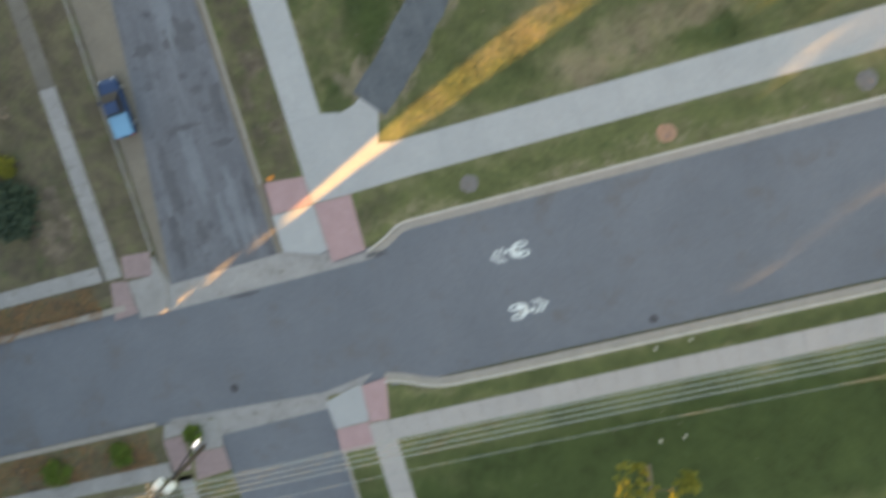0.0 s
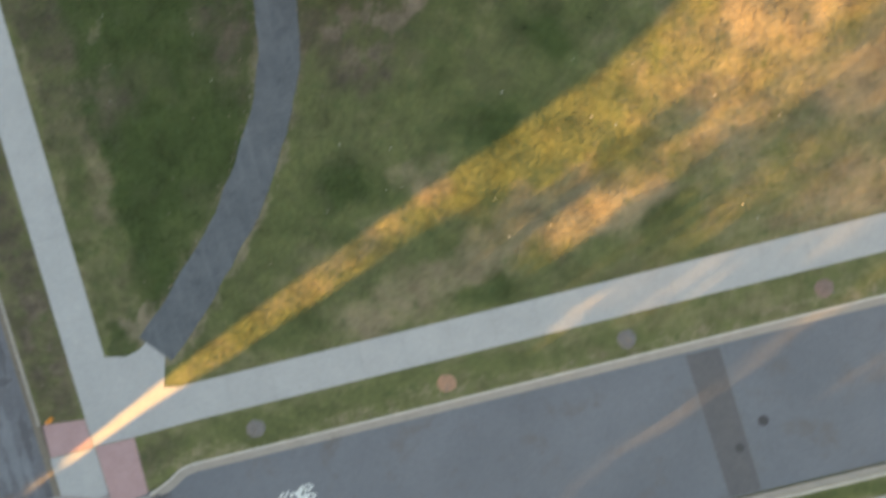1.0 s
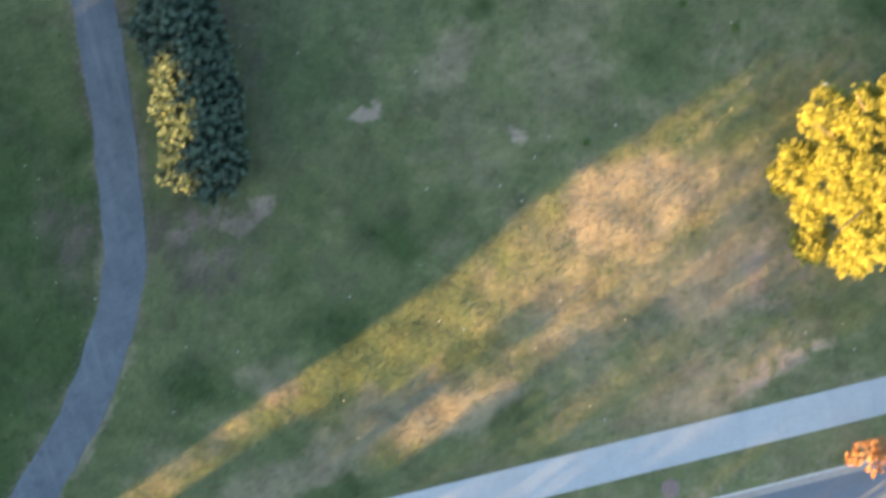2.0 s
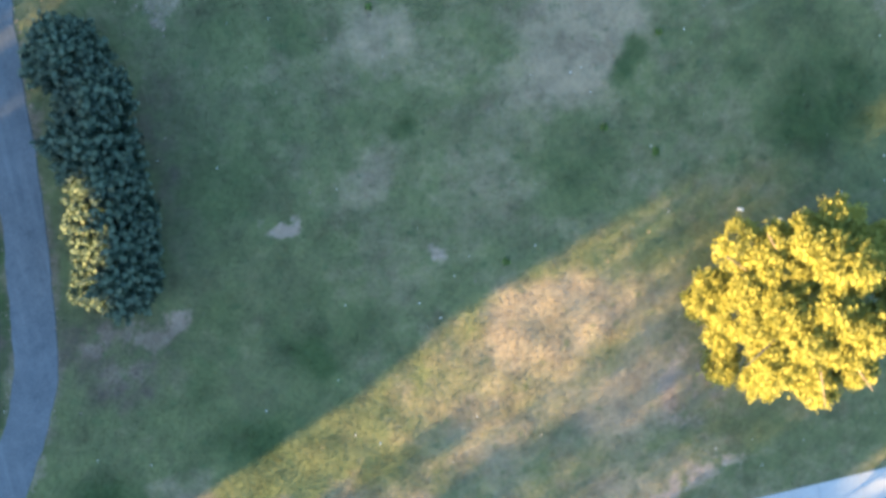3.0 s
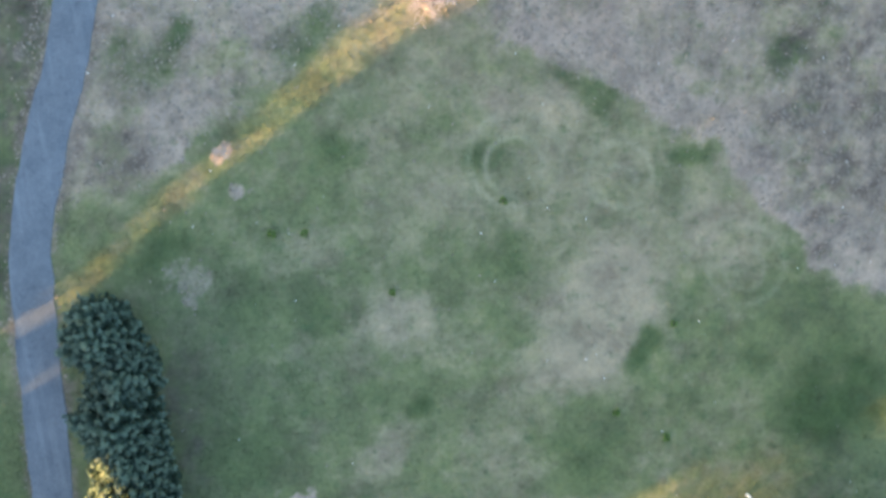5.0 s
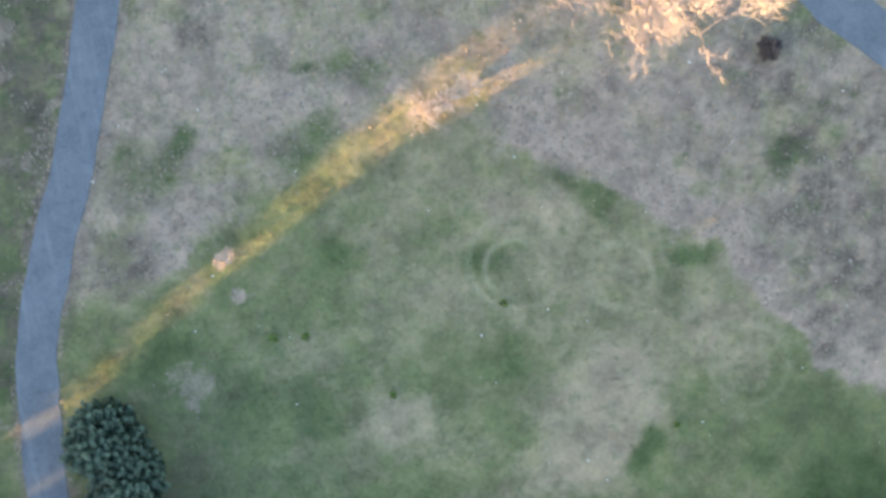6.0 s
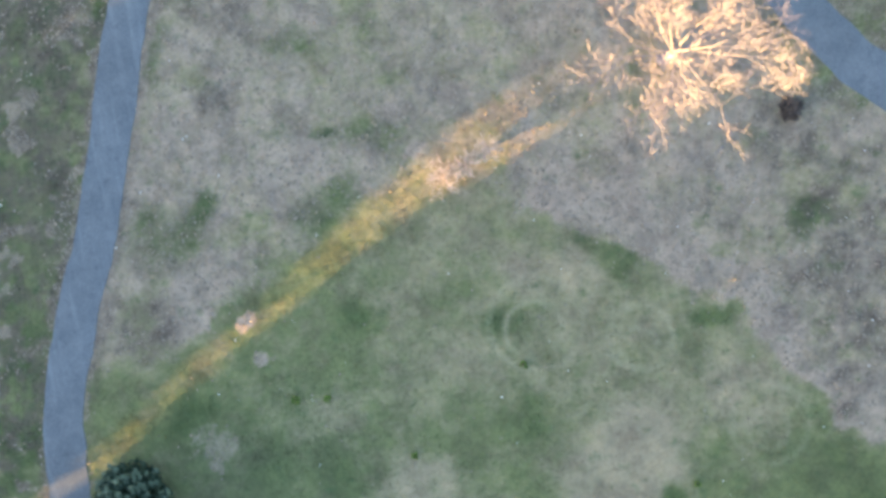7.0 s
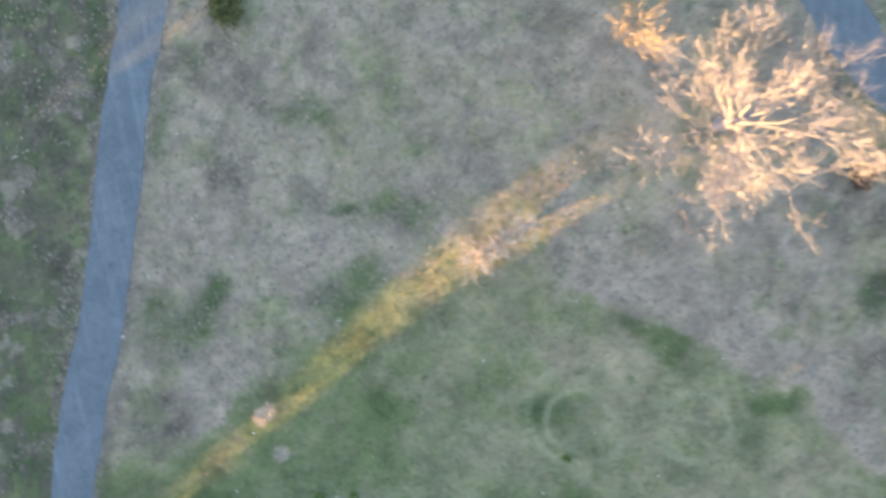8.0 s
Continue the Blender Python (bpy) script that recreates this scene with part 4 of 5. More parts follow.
for cx, cy, rx, ry in ((-19.2, -2.28, 1.3, 0.2), (-8.0, -1.75, 0.8, 0.25)):
    road_blot(cx, cy, rx, ry, M_TAR, -0.124, "dark damp stain at the gutter's edge")


# ---------------------------------------------------------------- utility poles and wires
def utility_pole(x, y, arm_angle, cans=3, reach=1.0):
    """A wooden pole with cross-arm, transformers and a street light on a bracket."""
    t = thing("utility_pole", "weathered wooden utility pole with grey transformers and a lit street light", "utility pole", "utility poles", (x, y, 0))
    bm = bmesh.new()
    tube(bm, [(0, 0, -0.4), (0, 0, 4), (0, 0, 9.75)], [0.19, 0.165, 0.12], 12)
    part("pole", bm, M_WOOD, t)
    bm = bmesh.new()
    box(bm, -0.06, 0.06, -1.95, 1.3, 9.28, 9.42, 0.01)
    arm = part("cross_arm", bm, M_ARM, t, "brown wooden cross-arm")
    for k in (-1.8, -1.05, 0.0, 0.4, 0.8, 1.2):
        bm = bmesh.new()
        tube(bm, [(0.02, k, 9.42), (0.02, k, 9.48), (0.02, k, 9.55), (0.02, k, 9.61)], [0.025, 0.07, 0.055, 0.03], 8)
        part("insulator", bm, M_CERAMIC, arm, "pale glazed insulator")
    for k in range(cans):
        a = radians(120 * k)
        cx, cy = 0.52 * math.cos(a), 0.52 * math.sin(a)
        bm = bmesh.new()
        tube(bm, [(cx, cy, 7.1), (cx, cy, 7.16), (cx, cy, 8.0), (cx, cy, 8.1), (cx, cy, 8.16)], [0.25, 0.3, 0.3, 0.27, 0.12], 14)
        can = part("transformer", bm, M_CAN, t, "pale grey transformer can")
        for s in (-0.1, 0.1):
            bm = bmesh.new()
            tube(bm, [(cx + s, cy, 8.1), (cx + s, cy, 8.25), (cx + s, cy, 8.4)], [0.06, 0.05, 0.03], 8)
            part("bushing", bm, M_CERAMIC, can)
    d = Vector((math.cos(radians(arm_angle)), math.sin(radians(arm_angle)), 0)) * reach
    bm = bmesh.new()
    tube(bm, [d * 0.1 + Vector((0, 0, 6.5)), d * 1.2 + Vector((0, 0, 7.1)), d * 2.6 + Vector((0, 0, 7.4)), d * 3.3 + Vector((0, 0, 7.45))], [0.07, 0.065, 0.06, 0.055], 8)
    part("bracket", bm, M_BRACKET, t, "dark curved lamp bracket")
    bm = bmesh.new()
    tube(bm, [d * 3.15 + Vector((0, 0, 7.46)), d * 3.3 + Vector((0, 0, 7.47)), d * 3.6 + Vector((0, 0, 7.45)), d * 3.68 + Vector((0, 0, 7.43))], [0.06, 0.11, 0.1, 0.04], 10)
    part("lamp_head", bm, M_LENS, t, "glowing white lamp head")
    return t


utility_pole(26.75, -14.2, 96, 3, 0.92)
utility_pole(-26.5, -13.5, 38, 2, 1.35)


def wire(y, z, thick):
    spans = [(-79.0, -26.5), (-26.5, 26.75), (26.75, 79.0)]
    t = thing("overhead_wire", "pale aluminium power line sagging between utility poles", "power line", "overhead wires", (0, y, 0))
    for a, c in spans:
        bm = bmesh.new()
        pts = [(a + (c - a) * s, 0.0, z - 0.5 * 4 * s * (1 - s)) for s in np.linspace(0, 1, 13)]
        tube(bm, pts, [thick] * 13, 5)
        part("span", bm, M_WIRE, t)
    return t


for dy in (-14.2, -13.8, -13.4, -13.0):
    wire(dy, 9.64, 0.042)
wire(-15.25, 9.62, 0.022)
wire(-13.95, 6.6, 0.03)
for s in (-79.0, 79.0):
    t = thing("utility_pole", "plain weathered wooden utility pole", "utility pole", "utility poles", (s, -14.2, 0))
    bm = bmesh.new()
    tube(bm, [(0, 0, -0.4), (0, 0, 4), (0, 0, 9.75)], [0.19, 0.165, 0.12], 12)
    part("pole", bm, M_WOOD, t)
    bm = bmesh.new()
    box(bm, -0.06, 0.06, -1.95, 1.3, 9.28, 9.42, 0.01)
    part("cross_arm", bm, M_ARM, t)


# ---------------------------------------------------------------- trees and shrubs
def crown_points(k, r, h0, h1, rng, lobes=9, lean=0.0):
    """Clump centres of an uneven broad crown: rounded lobes over a dome, gaps between them."""
    out = []
    for i in range(lobes):
        f = (i + 0.5) / lobes
        a, q = 2.39996 * i + rng.uniform(-0.25, 0.25), math.sqrt(f) * rng.uniform(0.84, 1.14)
        rise = math.sqrt(max(0.0, 1 - min(q, 1) ** 2))
        c = np.array([0.8 * r * q * math.cos(a), 0.8 * r * q * math.sin(a), h0 + (h1 - h0) * (0.38 + 0.5 * rise) * rng.uniform(0.75, 1.12)])
        c[2] += lean * (0.93 * c[0] + 0.37 * c[1])
        s = r * (1.25 / math.sqrt(lobes)) * rng.uniform(0.55, 1.3)
        d = rng.normal(0, 1, (k // lobes, 3))
        d /= np.linalg.norm(d, axis=1)[:, None]
        d[:, 2] = np.abs(d[:, 2]) - 0.35 * (rng.uniform(0, 1, len(d)) < 0.45)
        out.append(c + d * s * rng.uniform(0.75, 1.05, (len(d), 1)) * np.array([1, 1, 0.85]))
    return np.concatenate(out)


def limbs(bm, rng, base, height, spread, count, r0, rise=0.45):
    """Main limbs leaving the trunk, each forked once. Returns the tips."""
    tips = []
    for i in range(count):
        a = 2 * math.pi * i / count + rng.uniform(-0.3, 0.3)
        z = base + height * rng.uniform(0.1, 0.5)
        d = np.array([math.cos(a), math.sin(a), 0.0])
        p0 = np.array([0, 0, z])
        p1 = p0 + d * spread * 0.45 + np.array([0, 0, height * rise * 0.5])
        p2 = p1 + d * spread * 0.5 + np.array([rng.normal(0, 0.3), rng.normal(0, 0.3), height * rise * 0.4])
        tube(bm, [p0, p1, p2], [r0, r0 * 0.6, r0 * 0.2], 6)
        tips += [p1, p2]
    return tips


def leafy_tree(name, x, y, r, h, leaf, label, leaf_size=0.22, clumps=900, per=14, seed=1, lobes=9, group="", lean=0.0):
    g = np.random.default_rng(seed)
    t = thing(name, label, "tree", group, (x, y, 0))
    bm = bmesh.new()
    tube(bm, [(0, 0, -0.3), (0.05, 0.02, h * 0.25), (0, 0.05, h * 0.55), (0.1, 0, h * 0.8)], [0.045 * r + 0.05, 0.035 * r + 0.04, 0.02 * r + 0.03, 0.02], 9)
    limbs(bm, g, h * 0.2, h * 0.7, r * 0.85, 7, 0.016 * r + 0.02)
    part("trunk", bm, M_BARK, t)
    leaf_cloud("crown", crown_points(clumps, r, h * 0.2, h * 0.92, g, lobes, lean), leaf_size, leaf, t, g, per, 0.018 * r + 0.03)
    return t


def bare_tree(x, y, r, h, seed, label, name="bare_tree", material=None, levels=4):
    """A leafless tree: limbs that fork again and again into fine twigs."""
    g = np.random.default_rng(seed)
    t = thing(name, label, "tree", "", (x, y, 0))
    mat = material or M_TWIG
    bm = bmesh.new()
    tube(bm, [(0, 0, -0.3), (0.05, 0, h * 0.15), (0, 0.08, h * 0.32)], [0.05 * r, 0.042 * r, 0.03 * r], 10)
    part("trunk", bm, mat, t)
    twigs = bmesh.new()

    def grow(target, p, d, length, rad, level):
        q, pts, rads = np.array(p, float), [np.array(p, float)], [rad]
        for i in range(3):
            d = d + g.normal(0, 0.12, 3)
            d[2] += 0.04
            d = d / np.linalg.norm(d)
            q = q + d * length / 3
            pts.append(q.copy())
            rads.append(rad * (1 - 0.2 * (i + 1)))
        tube(target, pts, rads, 5 if level < 2 else 3)
        if level >= levels:
            return
        for i in range((4, 4, 6, 9)[level]):
            s = pts[(2, 3, 1, 3, 2)[i % 5]]
            e = d + g.normal(0, 0.58, 3)
            e[2] = abs(e[2]) * 0.6 + 0.1
            grow(twigs if level >= 1 else target, s, e / np.linalg.norm(e), length * g.uniform(0.36, 0.62), max(rads[-1] * 0.74, 0.012), level + 1)

    for i in range(20):
        a = 2 * math.pi * i / 20 + g.uniform(-0.2, 0.2)
        up = g.uniform(0.5, 1.2) if i % 3 else 2.0
        d = np.array([math.cos(a), math.sin(a), up])
        bm = bmesh.new()
        grow(bm, (0, 0, h * (0.2 + 0.012 * i)), d / np.linalg.norm(d), r * g.uniform(0.5, 0.64), max(0.0068 * r, 0.026), 1)
        part("limb", bm, mat, t)
    part("branchwork", twigs, mat, t, "fine bare twigs")
    return t


def evergreen(x, y, r, h, seed):
    """A dense broad evergreen shrub of many upright sprays."""
    g = np.random.default_rng(seed)
    t = thing("evergreen_shrub", "dense dark blue-green evergreen shrub in a row beside the footpath", "shrub", "evergreen row", (x, y, 0))
    bm = bmesh.new()
    for i in range(5):
        a = 2 * math.pi * i / 5
        tube(bm, [(0.2 * math.cos(a), 0.2 * math.sin(a), -0.2), (0.4 * r * math.cos(a), 0.4 * r * math.sin(a), h * 0.7)], [0.1, 0.03], 6)
    part("stem_cluster", bm, M_BARK, t)
    # plumes stand out of a dome, each a bundle of blades along its own axis
    k = 150
    i = np.arange(k) + 0.5
    a, q = 2.39996 * i + g.normal(0, 0.12, k), np.sqrt(i / k) * g.uniform(0.93, 1.05, k)
    lump = 1 + 0.09 * np.sin(4 * a + seed) + 0.06 * np.sin(7 * a + 2 * seed)
    top = h * 0.92 * (1 - 0.78 * q ** 1.5) * g.uniform(0.9, 1.08, k)
    base = np.stack([r * q * lump * np.cos(a) + 0.25 * r * (1 - q), 1.05 * r * q * lump * np.sin(a), top], 1)
    axis = np.stack([0.95 * q * np.cos(a), 0.95 * q * np.sin(a), np.full(k, 0.6)], 1) + g.normal(0, 0.16, (k, 3))
    axis /= np.linalg.norm(axis, axis=1)[:, None]
    along = g.uniform(-0.9, 0.5, (k, 46, 1))
    c = base[:, None] + axis[:, None] * along + g.normal(0, 0.085, (k, 46, 3)) * (1.0 - 0.9 * np.clip(along, 0, 1))
    tip = along[..., 0].ravel() > 0.2
    c = c.reshape(-1, 3)
    leaf_cloud("foliage", c[~tip], 0.11, M_EVERGREEN, t, g, 5, 0.06)
    # tips get a lighter green that stands in for light on each plume
    leaf_cloud("lightened_tips", c[tip], 0.1, M_TIPS, t, g, 5, 0.05, "spray tips coloured lighter, as if catching more light")
    # fill under the plumes; the shade between them is put into its darker green
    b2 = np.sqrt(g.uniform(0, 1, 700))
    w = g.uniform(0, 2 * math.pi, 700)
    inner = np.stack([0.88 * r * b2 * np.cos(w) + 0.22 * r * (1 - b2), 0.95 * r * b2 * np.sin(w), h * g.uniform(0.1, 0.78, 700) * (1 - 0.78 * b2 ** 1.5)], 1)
    leaf_cloud("inner_foliage", inner, 0.22, M_INNER, t, g, 12, 0.2, "inner branches and needles, coloured dark for the shade within")
    return t


leafy_tree("autumn_tree", 61.0, 20.9, 7.9, 8.8, M_YELLOW, "broad tree in full yellow autumn foliage on the lawn", 0.12, 5200, 40, 12, 52, "", 0.36)
leafy_tree("autumn_tree", 7.5, -22.5, 3.2, 10.6, M_YELLOW, "slender tree with thinning yellow autumn foliage", 0.17, 330, 9, 5, 9)
leafy_tree("orange_sapling", 56.6, 1.6, 1.35, 3.6, M_ORANGE, "young street tree with bright orange leaves", 0.13, 160, 12, 8, 6, "street trees")
bare_tree(57.8, 70.8, 8.6, 12.0, 4, "large leafless tree with pale spreading branches")
for i, (x, y, r, h) in enumerate([(16.3, 46.9, 2.55, 6.0), (17.4, 44.2, 2.2, 5.6), (16.6, 41.0, 3.0, 6.9), (17.0, 38.7, 2.3, 6.8), (16.6, 36.5, 3.0, 7.1), (16.9, 34.5, 2.3, 6.9), (16.2, 32.6, 2.8, 6.9)]):
    evergreen(x, y, r, h, 20 + i)
for i, (x, y, r, h) in enumerate([(41.6, 65.4, 2.0, 1.8), (43.2, 66.0, 1.5, 1.4), (44.9, 66.8, 1.6, 1.4)]):
    bare_tree(x, y, r, h, 40 + i, "small leafless shrub with pale twigs in the rough grass", "bare_shrub", M_PALETWIG, 3)


def round_shrub(x, y, r, h, leaf, seed, label, size=0.1, clumps=120, per=12):
    g = np.random.default_rng(seed)
    t = thing("shrub", label, "shrub", "", (x, y, 0))
    bm = bmesh.new()
    for i in range(5):
        a = 1.257 * i
        tube(bm, [(0, 0, -0.1), (0.4 * r * math.cos(a), 0.4 * r * math.sin(a), h * 0.6)], [0.04, 0.015], 5)
    part("stem_cluster", bm, M_BARK, t)
    d = g.normal(0, 1, (clumps, 3))
    d /= np.linalg.norm(d, axis=1)[:, None]
    d[:, 2] = np.abs(d[:, 2])
    leaf_cloud("foliage", d * np.array([r, r, h * 0.9]) * g.uniform(0.6, 1.05, (clumps, 1)) + np.array([0, 0, 0.08]), size, leaf, t, g, per, 0.12 * r)
    return t


round_shrub(29.2, 83.5, 1.1, 1.1, M_OLIVE, 70, "round olive-green shrub with a worn ring round it")
round_shrub(66.0, 66.0, 0.8, 0.9, M_DEAD, 71, "dark dead brush heap in the rough grass")
round_shrub(-35.2, 8.8, 2.2, 2.6, M_EVERGREEN, 73, "dark rounded evergreen bush in a dusty yard", 0.18, 260, 16)
round_shrub(-34.6, 12.2, 0.9, 1.2, M_YELLOW, 74, "small yellow-leaved bush in a dusty yard")
round_shrub(-26.9, -12.2, 0.75, 1.2, M_SHRUB, 75, "bright green shrub at the street corner")
round_shrub(-33.6, -12.6, 1.0, 0.9, M_SHRUB, 76, "low green shrub in the verge")
round_shrub(-39.8, -12.9, 1.3, 1.0, M_SHRUB, 77, "low green shrub in the verge")
for i, (x, y, r) in enumerate([(53.9, 32.9, 0.32), (30.9, 51.6, 0.3), (28.7, 51.9, 0.34), (44.9, 51.6, 0.28), (36.2, 46.5, 0.25), (55.6, 41.0, 0.22), (50.6, 35.3, 0.25), (42.0, 27.5, 0.25)]):
    round_shrub(x, y, r, 0.28, M_SHRUB, 80 + i, "small dark green weed clump in the lawn", 0.06, 26, 8).name = "weed_clump"
bare_tree(53.4, 77.2, 2.9, 6.2, 46, "small leafless tree with fine orange twigs", "orange_tree", M_TWIGO, 3)
bare_tree(-38.5, 13.5, 2.6, 4.0, 47, "tangled grey leafless shrub in a dusty yard", "bare_shrub", M_BARK, 3)
bare_tree(-39.5, 20.5, 3.0, 4.6, 48, "tangled grey leafless shrub in a dusty yard", "bare_shrub", M_BARK, 3)
bare_tree(-33.0, 15.8, 3.0, 5.0, 45, "small pale leafless tree in a dusty yard", "bare_tree", M_BARK, 3)


def sapling(x, y, seed, mulch, words):
    g = np.random.default_rng(seed)
    t = thing("sapling", "thin leafless street sapling standing in a mulch ring", "tree", "street trees", (x, y, 0))
    bm = bmesh.new()
    tube(bm, [(0, 0, 0), (0.02, 0, 0.9), (0, 0.03, 1.9)], [0.03, 0.025, 0.012], 6)
    part("stem", bm, M_BARK, t)
    bm = bmesh.new()
    for i in range(9):
        a, z = g.uniform(0, 6.28), g.uniform(0.9, 1.8)
        q = g.uniform(0.2, 0.45)
        tube(bm, [(0, 0, z), (q * math.cos(a), q * math.sin(a), z + 0.35)], [0.012, 0.005], 4)
    part("branchwork", bm, M_TWIG, t)
    bed = thing("mulch_ring", words, "mulch", "mulch rings", (x, y, 0))
    bm = bmesh.new()
    bmesh.ops.create_cone(bm, cap_ends=True, segments=20, radius1=0.72, radius2=0.45, depth=0.1, matrix=Matrix.Translation((0, 0, 0.04)))
    for v in bm.verts:
        v.co.x *= g.uniform(0.9, 1.1)
        v.co.y *= g.uniform(0.9, 1.1)
    part("mulch", bm, mulch, bed)
    return t


for i, (x, y, mulch, words) in enumerate([
    (0.3, 1.6, M_GREYMULCH, "round ring of weathered grey mulch in the verge"),
    (14.6, 1.5, M_ORANGEMULCH, "round ring of fresh orange bark mulch in the verge"),
    (28.0, 1.5, M_GREYMULCH, "round ring of weathered grey mulch in the verge"),
    (42.6, 1.7, M_MULCH, "round ring of brown bark mulch in the verge"),
]):
    sapling(x, y, 60 + i, mulch, words)


def stake(x, y, h, r, material, label):
    t = thing("marker_stake", label, "marker", "marker stakes", (x, y, 0))
    bm = bmesh.new()
    tube(bm, [(0, 0, -0.1), (0, 0, h), (0, 0, h + 0.02)], [r, r * 0.9, r * 0.4], 8)
    part("post", bm, material, t)
    return t


for x, y in ((10.2, -13.5), (12.8, -13.4), (8.9, -20.6), (10.7, -20.6)):
    stake(x, y, 0.5, 0.07, M_SPECK, "short pale marker stake in the grass")
stake(18.45, 64.6, 0.4, 0.05, M_SPECK, "short pale marker stake at the footpath edge")
stake(59.2, 27.6, 0.7, 0.11, M_SPECK, "short pale marker stake near the yellow tree")
stake(62.0, 26.3, 0.7, 0.08, M_SPECK, "short pale marker stake near the yellow tree")


# ---------------------------------------------------------------- parked car
def car(x, y, turn):
    t = thing("parked_car", "dark blue pickup with a paler load cover parked on gravel", "car", "", (x, y, -0.15, 0, 0, turn))
    xs = [-2.25, -2.1, -1.2, 0.0, 1.0, 1.9, 2.2]
    hw = [0.72, 0.84, 0.88, 0.9, 0.88, 0.82, 0.66]
    zt = [0.78, 0.95, 0.98, 0.96, 0.93, 0.84, 0.68]
    bm = bmesh.new()
    rows = []
    for a, w, z in zip(xs, hw, zt):
        rows.append([bm.verts.new(p) for p in ((a, -w * 0.92, 0.25), (a, -w, 0.5), (a, -w * 0.95, z - 0.08), (a, -w * 0.75, z), (a, w * 0.75, z), (a, w * 0.95, z - 0.08), (a, w, 0.5), (a, w * 0.92, 0.25))])
    for p, q in zip(rows, rows[1:]):
        for i in range(8):
            bm.faces.new((p[i], p[(i + 1) % 8], q[(i + 1) % 8], q[i]))
    bm.faces.new(rows[0][::-1])
    bm.faces.new(rows[-1])
    bmesh.ops.recalc_face_normals(bm, faces=bm.faces)
    part("body", bm, M_CARBLUE, t)
    bm = bmesh.new()
    lo = [bm.verts.new(p) for p in ((-0.55, -0.74, 0.95), (1.15, -0.74, 0.93), (1.15, 0.74, 0.93), (-0.55, 0.74, 0.95))]
    hi = [bm.verts.new(p) for p in ((-0.4, -0.58, 1.5), (0.5, -0.6, 1.5), (0.5, 0.6, 1.5), (-0.4, 0.58, 1.5))]
    for i in range(4):
        bm.faces.new((lo[i], lo[(i + 1) % 4], hi[(i + 1) % 4], hi[i]))
    bm.faces.new(hi)
    part("glazing", bm, M_GLASS, t, "dark tinted windows")
    bm = bmesh.new()
    box(bm, -0.38, 0.46, -0.57, 0.57, 1.5, 1.545, 0.02)
    part("roof", bm, M_CARBLUE, t)
    bm = bmesh.new()
    box(bm, -2.2, -0.5, -0.78, 0.78, 0.9, 1.06, 0.06)
    part("rear_deck", bm, M_CARLIGHT, t, "pale blue load cover")
    for a in (-1.4, 1.35):
        for s in (-1, 1):
            bm = bmesh.new()
            bmesh.ops.create_cone(bm, cap_ends=True, segments=20, radius1=0.32, radius2=0.32, depth=0.2, matrix=Matrix.LocRotScale((a, s * 0.8, 0.32), Euler((math.pi / 2, 0, 0)), None))
            w = part("wheel", bm, M_RUBBER, t)
            bm = bmesh.new()
            bmesh.ops.create_cone(bm, cap_ends=True, segments=16, radius1=0.2, radius2=0.18, depth=0.04, matrix=Matrix.LocRotScale((a, s * 0.905, 0.32), Euler((math.pi / 2, 0, 0)), None))
            part("rim", bm, M_CHROME, w)
    for s in (-1, 1):
        bm = bmesh.new()
        box(bm, 0.55, 0.78, s * 0.98 - 0.09, s * 0.98 + 0.09, 0.92, 1.06, 0.03)
        part("mirror", bm, M_CARBLUE, t)
        bm = bmesh.new()
        box(bm, 2.05, 2.2, s * 0.55 - 0.13, s * 0.55 + 0.13, 0.6, 0.72, 0.02)
        part("headlight", bm, M_CHROME, t)
        bm = bmesh.new()
        box(bm, -2.27, -2.15, s * 0.6 - 0.12, s * 0.6 + 0.12, 0.68, 0.86, 0.02)
        part("tail_light", bm, M_TAIL, t)
    return t


car(-23.85, 14.0, 92)

# ---------------------------------------------------------------- hydrant
t = thing("fire_hydrant", "small orange fire hydrant at the grass corner", "hydrant", "", (-14.0, 5.85, 0))
bm = bmesh.new()
tube(bm, [(0, 0, 0), (0, 0, 0.06), (0, 0, 0.08), (0, 0, 0.55), (0, 0, 0.6), (0, 0, 0.7), (0, 0, 0.78)], [0.18, 0.18, 0.12, 0.12, 0.17, 0.13, 0.04], 12)
part("barrel", bm, M_HYDRANT, t)
for s in (-1, 1):
    bm = bmesh.new()
    tube(bm, [(0, 0, 0.45), (s * 0.22, 0, 0.45)], [0.07, 0.07], 8)
    part("nozzle", bm, M_HYDRANT, t)


# ---------------------------------------------------------------- unseen screen added west of the junction: its cut gaps shape the low sun
BELT = -64.0
TAN = math.tan(radians(SUN_EL))


def ease(v, lo, hi, s):
    """1 between lo and hi, falling to 0 within s outside them."""
    k = min(max(min((v - lo) / s, (hi - v) / s) + 1, 0.0), 1.0)
    return k * k * (3 - 2 * k)


